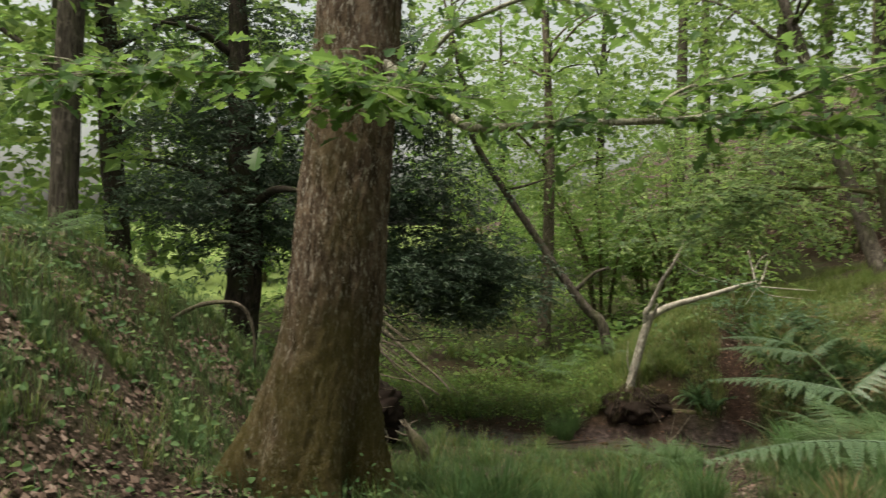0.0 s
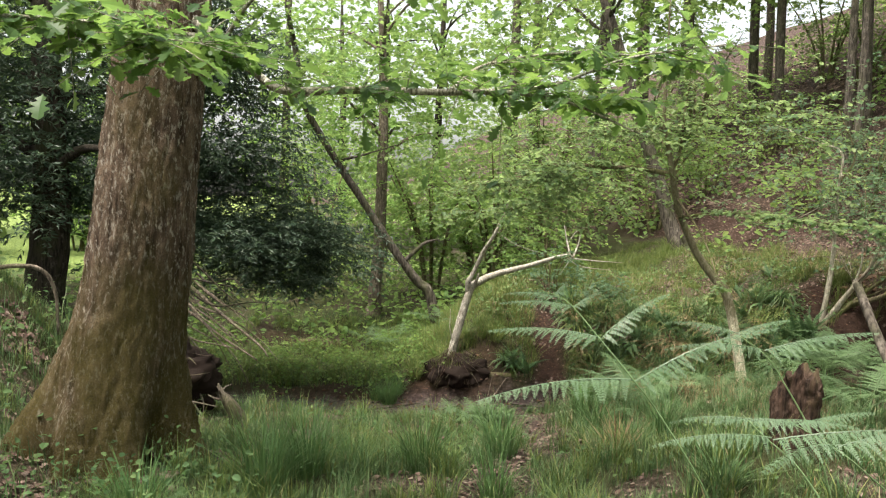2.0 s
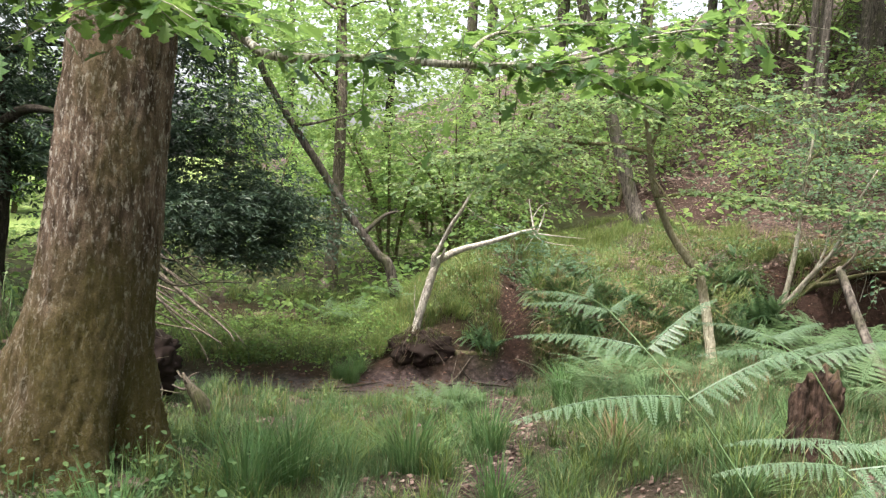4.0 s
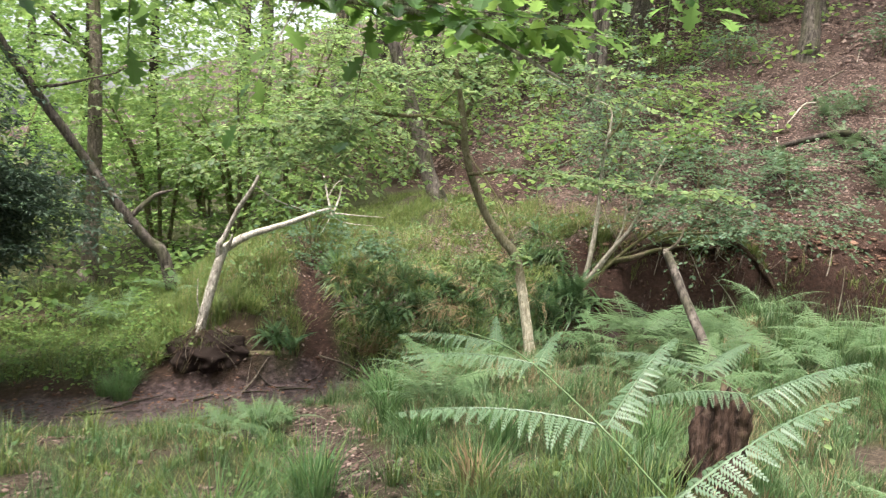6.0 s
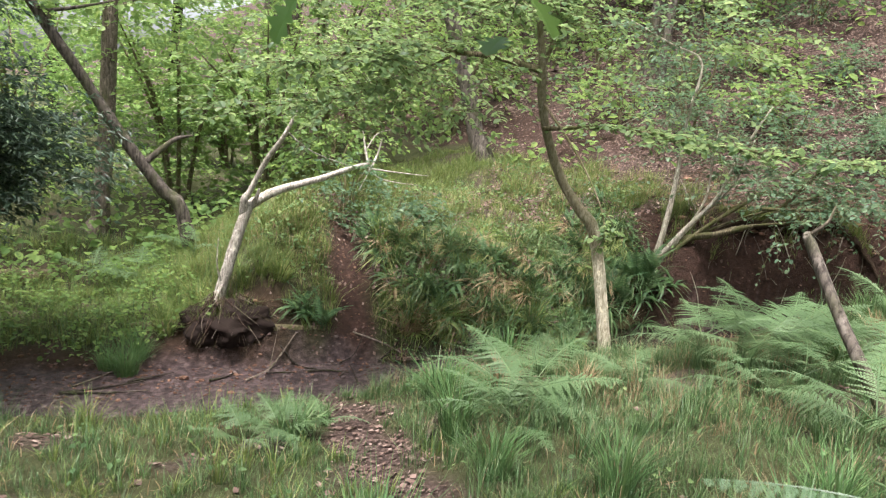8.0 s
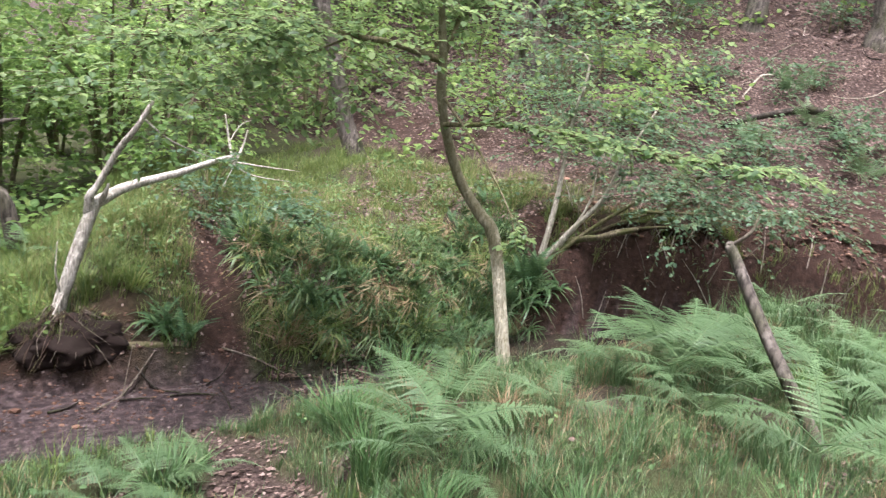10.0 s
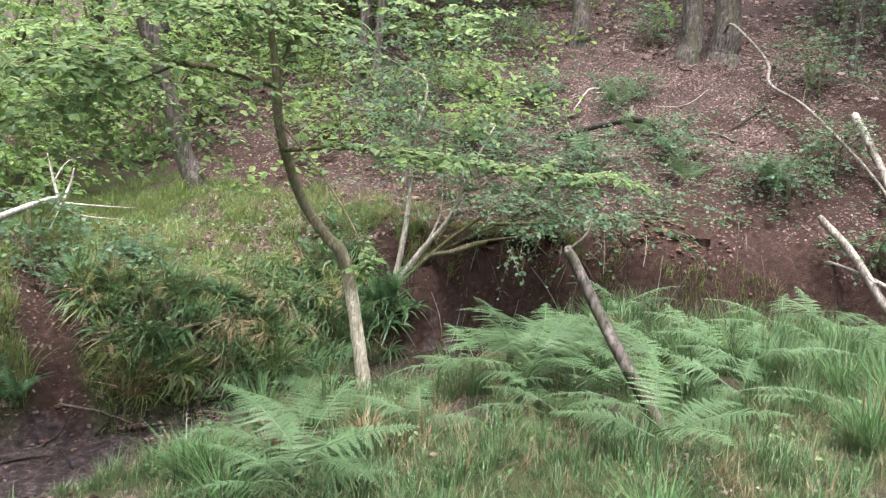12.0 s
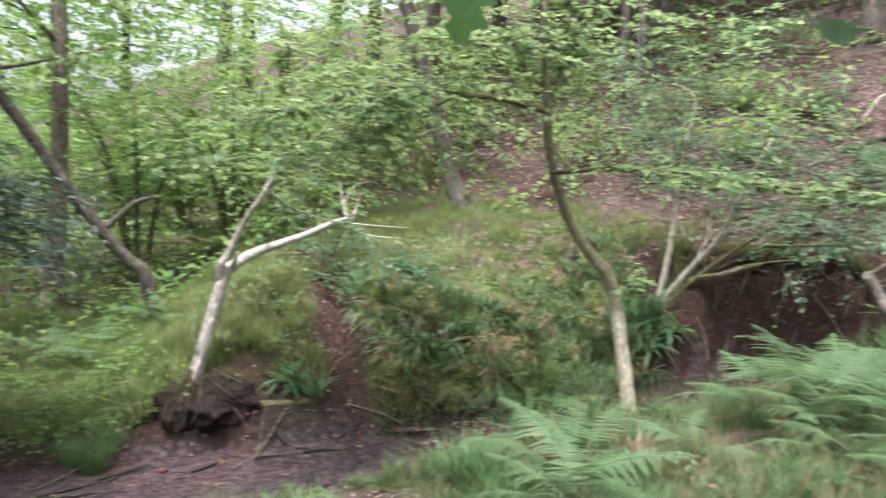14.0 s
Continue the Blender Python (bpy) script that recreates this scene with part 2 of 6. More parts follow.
def smoothstep(a, b, v):
    t = np.clip((v - a) / (b - a), 0, 1)
    return t * t * (3 - 2 * t)


def wave(x, y, size, seed=0):
    """Cheap smooth noise, about -1 to 1, over a plane."""
    r = np.random.default_rng(100 + seed)
    out = 0
    for _ in range(7):
        a, f, p = r.uniform(0, 6.28), r.uniform(0.6, 1.8) * 6.28 / size, r.uniform(0, 6.28)
        out = out + np.sin((x * math.cos(a) + y * math.sin(a)) * f + p)
    return out / 3.5


# ---------------------------------------------------------------- the ground
STREAM = np.array([(-60, 24), (-30, 17), (-12, 12.9), (-5, 11.3), (0, 10.4), (2, 10.05), (3.5, 9.75), (5, 9.4), (6.5, 9.2), (7.8, 9.2),
                   (8.7, 9.0), (9.5, 8.1), (10.3, 6.7), (11.2, 4.8), (12.2, 1.5), (14, -6), (20, -60)])
TRACK = np.array([(3.95, 10.2), (4.15, 10.8), (4.35, 11.4), (4.7, 12.2)])
NEAR_TRACK = np.array([(3.0, 8.6), (2.75, 7.3), (2.3, 6.0), (1.5, 4.6), (0.6, 3.0), (0.1, 0.5)])


def along(line, x, y):
    """Distance to a line of points (positive on its left), and the x of the nearest place on it."""
    best, sign, cx = np.full(np.shape(x), 1e9), np.ones(np.shape(x)), np.zeros(np.shape(x))
    for (ax, ay), (bx, by) in zip(line[:-1], line[1:]):
        dx, dy = bx - ax, by - ay
        t = np.clip(((x - ax) * dx + (y - ay) * dy) / (dx * dx + dy * dy), 0, 1)
        d = np.hypot(x - ax - t * dx, y - ay - t * dy)
        closer = d < best
        best = np.where(closer, d, best)
        sign = np.where(closer, np.where(dx * (y - ay) - dy * (x - ax) >= 0, 1.0, -1.0), sign)
        cx = np.where(closer, ax + t * dx, cx)
    return best * sign, cx


def hill_run(x, y):
    return x - np.interp(y, (-40, 0, 3, 6.5, 8, 11, 15, 22, 45), (22, 13.6, 12.4, 11.2, 10.4, 9.3, 8.6, 8.0, 7.5))


def ground_z(x, y, rough=True):
    x, y = np.asarray(x, float), np.asarray(y, float)
    d, cx = along(STREAM, x, y)
    bed = np.interp(cx, (-12, 0, 4.5, 8, 11, 20), (-1.8, -1.65, -1.5, -1.22, -1.1, -1.0))
    half = np.interp(cx, (-5, 0, 3, 5, 6.5, 8, 12), (1.0, 0.9, 0.75, 0.6, 0.45, 0.4, 0.4))
    s = np.maximum(np.abs(d) - half, 0)
    left = np.interp(s, (0, 0.4, 1.6, 2.6, 4.5, 6, 9, 14, 40), (0, 0.35, 0.55, 0.7, 1.15, 1.27, 1.42, 1.5, 1.6)) - 1.55
    right = np.interp(s, (0, 0.35, 0.7, 2.0, 3.0, 6.0, 10, 40), (0, 0.55, 0.75, 1.05, 1.15, 1.2, 1.42, 1.5)) - 1.55
    bend = np.interp(s, (0, 0.3, 0.9, 3.0, 8.0, 40), (0, 0.55, 0.92, 1.0, 1.1, 1.2)) - 1.3
    near = left + (right - left) * smoothstep(3.0, 5.2, cx)
    near = near + (bend - near) * smoothstep(7.0, 9.2, cx)
    flat = np.interp(s, (0, 0.4, 3, 5, 9, 20, 80), (0, 0.1, 0.22, 0.55, 0.85, 1.0, 1.3)) - 1.65
    bank = np.interp(s, (0, 0.12, 0.75, 1.25, 2.0, 6.0, 20), (0, 0.3, 0.9, 1.2, 1.35, 1.7, 2.0)) - 1.5
    cut = np.interp(s, (0, 0.06, 0.14, 0.3, 0.6, 1.2, 3.0), (0, 0.7, 1.15, 1.38, 1.5, 1.62, 1.75)) - 1.22
    far = flat + (bank - flat) * smoothstep(1.0, 3.6, cx - 0.25 * np.maximum(y - 12, 0))
    far = far + (cut - far) * smoothstep(6.6, 8.4, cx)
    z = np.where(d > 0, far, near)
    z = np.where(s <= 0, bed, np.maximum(z, bed))
    run = hill_run(x, y)
    z = z + np.where(d > 0, 1, 0) * 0.53 * np.clip(np.sqrt(np.maximum(run, -1) ** 2 + 0.3) * 0.5 + run * 0.5, 0, 24) * smoothstep(-1.5, 0.3, run)
    z = z + (1.9 * smoothstep(-0.95, -3.8, x) * smoothstep(9.2, 7.4, y) + 0.8 * np.exp(-((x + 2.1) / 1.3) ** 2 - ((y - 8.2) / 1.3) ** 2)) * smoothstep(-0.7, -1.5, d)
    z = z + 0.42 * np.exp(-((x - 3.06) ** 2 + (y - 3.86) ** 2) / 0.5)
    z = z - 0.42 * np.exp(-((x - 7.93) / 0.36) ** 2 - ((y - 9.9) / 0.34) ** 2)
    if rough:
        amp = np.where(s <= 0, 0.35, 1.0)
        z = z + amp * (0.035 * wave(x, y, 1.7, 1) + 0.02 * wave(x, y, 0.6, 2)) + 0.06 * wave(x, y, 5.0, 3) * smoothstep(0.5, 3, s)
        hill = smoothstep(0.0, 1.5, run) * (d > 0)
        z = z + hill * (0.10 * wave(x, y, 2.3, 12) + 0.05 * wave(x, y, 0.9, 13) + 0.025 * wave(x, y, 0.4, 14))
        rim = (d > 0) * smoothstep(6.6, 8.4, cx) * smoothstep(1.2, 0.2, s)
        z = z + rim * (0.10 * wave(x, y, 0.8, 15) + 0.05 * wave(x, y, 0.33, 16))
        t, _ = along(TRACK, x, y)
        z = z - 0.16 * np.exp(-(t / 0.28) ** 2) * (s > 0)
    return z


def spaced(lo, a, b, hi, step, grow):
    mid = np.arange(a, b, step)
    out, v, w = [], a, step
    while v > lo:
        w *= grow
        v -= w
        out.append(v)
    out2, v, w = [], mid[-1], step
    while v < hi:
        w *= grow
        v += w
        out2.append(v)
    return np.r_[out[::-1], mid, out2]


gx, gy = spaced(-900, -3.0, 17.5, 900, 0.085, 1.15), spaced(-900, 2.0, 16.5, 1200, 0.085, 1.15)
GX, GY = np.meshgrid(gx, gy)
GZ = ground_z(GX, GY)
far_out = np.hypot(GX, GY - 8)
GZ = np.where(far_out > 120, GZ * 120 / far_out + 0.0, GZ)
idx = np.arange(GX.size).reshape(GX.shape)
quads = np.stack([idx[:-1, :-1], idx[:-1, 1:], idx[1:, 1:], idx[1:, :-1]], -1).reshape(-1, 4)
ground_me = mesh_np("ground", np.stack([GX, GY, GZ], -1).reshape(-1, 3), quads, GROUND)
ground = tagged(new("ground", ground_me), "uneven woodland ground of turf, red soil and fallen leaves", "ground", kind="structure")


def masks(x, y):
    d, cx = along(STREAM, x, y)
    half = np.interp(cx, (-5, 0, 3, 5, 6.5, 8, 12), (1.0, 0.9, 0.75, 0.6, 0.45, 0.4, 0.4))
    s = np.abs(d) - half
    n1, n2 = wave(x, y, 1.3, 5), wave(x, y, 0.5, 6)
    mud = smoothstep(0.22, -0.05, s + 0.10 * n1 + 0.06 * n2) * (1 - smoothstep(7.0, 7.8, cx) * (s > 0))
    t, _ = along(TRACK, x, y)
    t = np.abs(t)
    soil = smoothstep(0.36, 0.14, t + 0.06 * n2)
    soil = np.maximum(soil, smoothstep(6.8, 8.0, cx) * (d > 0) * smoothstep(1.5, 0.6, s + 0.3 * n1))
    soil = np.maximum(soil, 0.9 * smoothstep(0.75, 0.3, s + 0.2 * n1) * (d > 0) * smoothstep(4.0, 2.8, cx) * smoothstep(-3, 1.0, cx))
    soil = np.maximum(soil, 0.85 * np.exp(-((x - 0.2) / 2.2) ** 2 - ((y - 14.6) / 0.7) ** 2))
    soil = np.maximum(soil, smoothstep(0.5, 0.1, s + 0.2 * n1) * (d < 0) * smoothstep(4.0, 2.0, cx))
    run = hill_run(x, y)
    litter = smoothstep(-0.6, 0.8, run + 0.4 * n1) * (d > 0)
    soil = np.maximum(soil, litter * smoothstep(3.0, 0.8, run + 0.6 * n1) * np.maximum(smoothstep(9.5, 7.5, y), smoothstep(12.0, 13.5, y)) * 0.85)
    # bare earth patch on the slope, its dark tone also standing in for tree shade
    soil = np.maximum(soil, litter * 0.9 * smoothstep(0.1, 0.7, 1.25 * np.exp(-((x - 14.2) / 1.6) ** 2 - ((y - 5.2) / 1.9) ** 2) + 0.45 * wave(x, y, 1.6, 17)))
    nt, _ = along(NEAR_TRACK, x, y)
    litter = np.maximum(litter, smoothstep(0.34, 0.08, np.abs(nt) + 0.13 * n2 + 0.12 * n1) * (d < 0))
    litter = np.maximum(litter, 0.8 * smoothstep(0.1, 0.6, wave(x, y, 1.1, 8)) * smoothstep(-0.4, -1.2, x) * smoothstep(8, 6, y))
    litter = np.maximum(litter, 0.75 * smoothstep(0.45, 0.8, wave(x, y, 1.5, 9)) * (s > 0.8))
    litter = np.maximum(litter, np.exp(-((x + 1.5) ** 2 + (y - 4.5) ** 2) / 0.5))
    field = smoothstep(20, 23, y) * smoothstep(4, 0, x) * (d > 0)
    return {"mud": mud, "soil": soil, "litter": litter, "field": field}


ground_masks = masks(GX.ravel(), GY.ravel())
for key, values in ground_masks.items():
    a = ground_me.attributes.new(key, "FLOAT", "POINT")
    a.data.foreach_set("value", np.ascontiguousarray(values, np.float32))

# the shallow water in the deeper upstream bend, and a pool by the far left
wx, wy = np.meshgrid(np.linspace(5.2, 12.0, 60), np.linspace(3.5, 10.2, 60))
wd, wc = along(STREAM, wx, wy)
wi = np.arange(wx.size).reshape(wx.shape)
wq = np.stack([wi[:-1, :-1], wi[:-1, 1:], wi[1:, 1:], wi[1:, :-1]], -1).reshape(-1, 4)
keep = (np.abs(wd.ravel()[wq]) < 0.62).all(1) & (wc.ravel()[wq] > 5.6).all(1)
wz = np.interp(wc, (4.5, 8, 11, 20), (-1.5, -1.22, -1.1, -1.0)) + np.interp(wc, (5.6, 6.6), (-0.02, 0.055))
tagged(new("water", mesh_np("water", np.stack([wx, wy, wz], -1).reshape(-1, 3), wq[keep], WATER)), "dark shallow stream water between steep banks", "water", kind="structure")


def side_of(x, y):
    """Metres from the stream's middle, positive on the far side."""
    return along(STREAM, x, y)[0]


# ---------------------------------------------------------------- wood
def smooth_path(points, per=6):
    """A rounder line through points of any width of row (Catmull-Rom)."""
    p = np.array(points, float)
    p = np.vstack([2 * p[0] - p[1], p, 2 * p[-1] - p[-2]])
    out = []
    for i in range(1, len(p) - 2):
        for t in np.linspace(0, 1, per, endpoint=False):
            a, b, c, d = p[i - 1:i + 3]
            out.append(0.5 * (2 * b + (c - a) * t + (2 * a - 5 * b + 4 * c - d) * t ** 2 + (3 * b - a - 3 * c + d) * t ** 3))
    return np.array(out + [p[-2]])


def tube_arrays(points, radii, sides=10, knobs=0.06, seed=0, flute=0.0):
    """Verts and quads of a closed, slightly knobbly tube along points."""
    p, r = np.asarray(points, float), np.asarray(radii, float)
    g = np.random.default_rng(seed)
    tang = np.gradient(p, axis=0)
    tang /= np.linalg.norm(tang, axis=1)[:, None] + 1e-9
    ref = np.where(np.abs(tang[:, 2:3]) < 0.9, np.array([[0, 0, 1.0]]), np.array([[1.0, 0, 0]]))
    if (np.abs(tang[:, 2]) > 0.5).mean() > 0.5:
        ref = np.tile([[1.0, 0.0, 0.0]], (len(p), 1))
    else:
        ref = np.tile([[0.05, 0.03, 1.0]], (len(p), 1))
    u = np.cross(tang, ref)
    u /= np.linalg.norm(u, axis=1)[:, None] + 1e-9
    v = np.cross(tang, u)
    a = np.linspace(0, 2 * math.pi, sides, endpoint=False)
    k = 1 + knobs * g.normal(size=(len(p), sides)) * 0.5 + flute * np.sin(a * 5 + g.uniform(0, 6))[None] + 0.5 * knobs * np.sin(3 * a + g.uniform(0, 6))[None]
    rim = (u[:, None] * np.cos(a)[None, :, None] + v[:, None] * np.sin(a)[None, :, None]) * (r[:, None] * k)[..., None]
    verts = (p[:, None] + rim).reshape(-1, 3)
    i = np.arange(len(p) * sides).reshape(len(p), sides)
    j = np.roll(i, -1, 1)
    quads = np.stack([i[:-1], j[:-1], j[1:], i[1:]], -1).reshape(-1, 4)
    n = len(verts)
    verts = np.vstack([verts, p[:1], p[-1:]])
    cap = np.vstack([np.stack([np.full(sides, n), j[0], i[0], i[0]], -1), np.stack([np.full(sides, n + 1), i[-1], j[-1], j[-1]], -1)])
    return verts, quads, cap


def tubes(name, runs, material, sides=8, knobs=0.06, seed=0, per=5):
    """One mesh of several branches; a run is a list of (x, y, z, radius)."""
    tri, n = [], 0
    vs = []
    for k, run in enumerate(runs):
        q = smooth_path(run, per)
        v, f, cap = tube_arrays(q[:, :3], np.maximum(q[:, 3], 0.0015), sides, knobs, seed + k)
        tri += [np.vstack([f[:, [0, 1, 2]], f[:, [0, 2, 3]], cap[:, :3]]) + n]
        vs.append(v)
        n += len(v)
    return mesh_np(name, np.vstack(vs), np.vstack(tri), material)


# leaf outlines: x across, y along, z up, as a fan of triangles folded on the midrib
def leaf_shape(outline, fold=0.15, droop=0.15):
    half = np.array(outline, float)
    n = len(half)
    mid = np.stack([np.zeros(n), half[:, 1], np.zeros(n)], -1)
    l = np.stack([-half[:, 0], half[:, 1], half[:, 0] * fold * 2], -1)
    r = l * (-1, 1, 1)
    v = np.vstack([mid, l, r])
    v[:, 2] -= droop * v[:, 1] ** 2
    f = []
    for i in range(n - 1):
        f += [(i, i + 1, n + i + 1), (i, n + i + 1, n + i), (i, 2 * n + i + 1, i + 1), (i, 2 * n + i, 2 * n + i + 1)]
    f = [t for t in f if len({tuple(np.round(v[q], 5)) for q in t}) == 3]
    return v, np.array(f)


HAZEL_SHAPE = leaf_shape([(0, 0), (0.27, 0.2), (0.37, 0.5), (0.25, 0.8), (0, 1.0)])
OAK_SHAPE = leaf_shape([(0, 0), (0.06, 0.12), (0.19, 0.25), (0.09, 0.33), (0.33, 0.47), (0.14, 0.55), (0.38, 0.71), (0.17, 0.80), (0.20, 0.93), (0, 1.0)], 0.12, 0.2)
FAR_SHAPE = (np.array([(0, 0, 0), (-0.4, 0.45, 0.08), (0, 1, -0.1), (0.4, 0.45, 0.08)]), np.array([(0, 2, 1), (0, 3, 2)]))
NEEDLE_SHAPE = (np.array([(0, 0, 0), (-0.16, 0.4, 0.04), (0, 1, -0.16), (0.16, 0.4, 0.04)]), np.array([(0, 2, 1), (0, 3, 2)]))


def frames_of(direction, up):
    y = direction / (np.linalg.norm(direction, axis=1)[:, None] + 1e-9)
    x = np.cross(y, up)
    x /= np.linalg.norm(x, axis=1)[:, None] + 1e-9
    return np.stack([x, y, np.cross(x, y)], -1)


def stamp(name, shape, places, turns, sizes, material):
    """One mesh of many copies of a small shape, at places (n x 3), turned by n x 3 x 3, scaled by sizes."""
    v, f = shape
    all_v = np.einsum("nij,kj->nki", turns, v) * np.asarray(sizes)[:, None, None] + places[:, None]
    all_f = f[None] + (np.arange(len(places)) * len(v))[:, None, None]
    return mesh_np(name, all_v.reshape(-1, 3), all_f.reshape(-1, f.shape[1]), material, False)


def twig_leaves(twigs, per, size, droop=0.25, tilt=0.3, g=rng):
    """Leaves set by turns along both sides of twigs (n x 2 x 3: root and tip), lying rather flat."""
    n = len(twigs)
    t = np.tile((np.arange(per) + 0.6) / per, (n, 1)) + g.normal(0, 0.06, (n, per))
    root, tip = twigs[:, None, 0], twigs[:, None, 1]
    p = root + (tip - root) * t[..., None]
    p[..., 2] -= droop * t ** 2 * np.linalg.norm(tip - root, axis=-1)
    d = tip - root
    d = d / (np.linalg.norm(d, axis=-1, keepdims=True) + 1e-9)
    side = np.stack([-d[..., 1], d[..., 0], np.zeros_like(d[..., 0])], -1)
    turn = np.where(np.arange(per) % 2 == 0, 1.0, -1.0)[None, :, None]
    direction = 0.55 * d + side * turn + g.normal(0, 0.35, (n, per, 3))
    direction[..., 2] -= 0.25
    up = np.array([0, 0, 1.0]) + g.normal(0, tilt, (n, per, 3))
    m = n * per
    return p.reshape(m, 3), frames_of(direction.reshape(m, 3), up.reshape(m, 3)), size * g.uniform(0.55, 1.2, m)


def twigs_along(run, count, length, spread=0.5, start=0.25, g=rng, flat=0.35):
    """Twigs that leave a branch (rows of x, y, z, radius) on all sides, rather level."""
    q = smooth_path(run, 8)[:, :3]
    i = (g.uniform(start, 1, count) ** 0.8 * (len(q) - 1)).astype(int)
    root = q[i]
    d = q[np.minimum(i + 1, len(q) - 1)] - q[np.maximum(i - 1, 0)]
    d /= np.linalg.norm(d, axis=1)[:, None] + 1e-9
    a = g.uniform(0, 6.283, count)
    out = np.stack([np.cos(a), np.sin(a), g.normal(0.1, flat, count)], -1) + spread * d
    out /= np.linalg.norm(out, axis=1)[:, None]
    return np.stack([root, root + out * (length * g.uniform(0.45, 1.2, count))[:, None]], 1)


def twigs_in(centre, radii, count, length, g=rng, flat=0.3, shell=0.35, lumps=0.35):
    """Twigs that fill a crown with an uneven outline, pointing outward and level."""
    d = g.normal(size=(count, 3))
    d /= np.linalg.norm(d, axis=1)[:, None]
    k = g.uniform(shell, 1, count) ** 0.6
    bumps = 1 + lumps * np.sin(d[:, 0] * 4.1 + centre[0]) * np.sin(d[:, 1] * 5.3 + centre[1]) + lumps * 0.6 * np.sin(d[:, 2] * 7 + 3 * d[:, 0])
    root = np.array(centre) + d * np.array(radii) * (k * bumps)[:, None]
    out = d * (1, 1, 0.3) + g.normal(0, 0.5, (count, 3)) * (1, 1, flat)
    out /= np.linalg.norm(out, axis=1)[:, None]
    return np.stack([root, root + out * (length * g.uniform(0.5, 1.2, count))[:, None]], 1)


def twig_runs(twigs, r=0.004, droop=0.25):
    for a, b in twigs:
        m = (a + b) / 2
        l = np.linalg.norm(b - a)
        yield [(*a, r), (m[0], m[1], m[2] - droop * 0.25 * l, r * 0.7), (b[0], b[1], b[2] - droop * l, r * 0.3)]


def crown(parent, twigs, per, size, material, shape=HAZEL_SHAPE, wood=None, droop=0.25, label="", tilt=0.28, twig_r=0.004):
    p, turns, sizes = twig_leaves(twigs, per, size, droop, tilt)
    part("crown", stamp("crown", shape, p, turns, sizes, material), parent, label)
    if wood:
        tagged(part("twig", tubes("twig", list(twig_runs(twigs, twig_r, droop)), wood, 3, 0, 0, 1), parent), kind="stuff")


def on_ground(x, y, dz=0.0):
    return float(ground_z(x, y)) + dz


# ---- turf that overhangs the cut bank
rim = smooth_path([(8.35, 9.16), (8.8, 9.02), (9.55, 8.2), (10.35, 6.8), (10.9, 5.6)], 30)
tangent = np.gradient(rim, axis=0)
tangent /= np.linalg.norm(tangent, axis=1)[:, None]
outward = np.stack([-tangent[:, 1], tangent[:, 0]], -1)
steps = np.arange(len(rim))
ends = smoothstep(0, 22, steps) * smoothstep(84, 50, steps)
jag = 0.10 * wave(rim[:, 0], rim[:, 1], 0.9, 61) + 0.07 * wave(rim[:, 0], rim[:, 1], 0.33, 62) + 0.04 * wave(rim[:, 0], rim[:, 1], 0.13, 64)
top = ground_z(*(rim + outward * 1.05).T)
LIP_EDGE = rim + outward * (0.46 + jag)[:, None]
lip_rows = []
for off, drop, follow in ((1.3, -0.3, 0), (1.05, -0.02, 0), (0.8, 0.0, 0.3), (0.58, -0.05, 0.8), (0.47, -0.12, 1), (0.46, -0.17, 1), (0.6, -0.2, 0.6), (0.9, -0.34, 0)):
    q = rim + outward * (off + follow * jag)[:, None]
    lip_rows.append(np.c_[q, top + drop + 0.03 * wave(q[:, 0], q[:, 1], 0.3, 63) - 1.4 * (1 - ends)])
LIP_TOP = top - 0.08 - 1.4 * (1 - ends)
lip_v = np.stack(lip_rows)
li = np.arange(lip_v.shape[0] * lip_v.shape[1]).reshape(lip_v.shape[:2])
lip_me = mesh_np("turf_overhang", lip_v.reshape(-1, 3), np.stack([li[:-1, :-1], li[1:, :-1], li[1:, 1:], li[:-1, 1:]], -1).reshape(-1, 4), GROUND)
lip_me.attributes.new("soil", "FLOAT", "POINT").data.foreach_set("value", np.full(lip_v.shape[0] * lip_v.shape[1], 0.85, np.float32))
tagged(new("turf_overhang", lip_me), "ragged earth and turf edge overhanging the red bank", "ground", kind="structure")

# ---- the bare face of the cut bank, with lumps and hollows
face_s, face_t = np.meshgrid(np.arange(0, 92, 0.4), np.linspace(0, 1, 44), indexing="ij")
fx, fy = np.interp(face_s, steps, rim[:, 0]), np.interp(face_s, steps, rim[:, 1])
ox, oy = np.interp(face_s, steps, outward[:, 0]), np.interp(face_s, steps, outward[:, 1])
face_top = np.interp(face_s, steps, top)
run_m = face_s * 0.05
lump = 0.07 * wave(run_m, face_t * 1.5, 0.7, 71) + 0.045 * wave(run_m, face_t * 1.5, 0.28, 72) + 0.025 * wave(run_m, face_t * 1.5, 0.11, 73)
back = 0.40 + 0.30 * face_t ** 1.5 + lump + 0.7 * (1 - smoothstep(0, 16, face_s))
FACE = np.stack([fx + ox * back, fy + oy * back, -1.25 + (face_top - 0.22 + 1.25) * face_t], -1)
fi = np.arange(face_s.size).reshape(face_s.shape)
face_me = mesh_np("cut_bank", FACE.reshape(-1, 3), np.stack([fi[:-1, :-1], fi[1:, :-1], fi[1:, 1:], fi[:-1, 1:]], -1).reshape(-1, 4), GROUND)
face_me.attributes.new("soil", "FLOAT", "POINT").data.foreach_set("value", np.ones(face_s.size, np.float32))
tagged(new("cut_bank", face_me), "steep crumbling face of bare red earth", "ground", kind="structure")

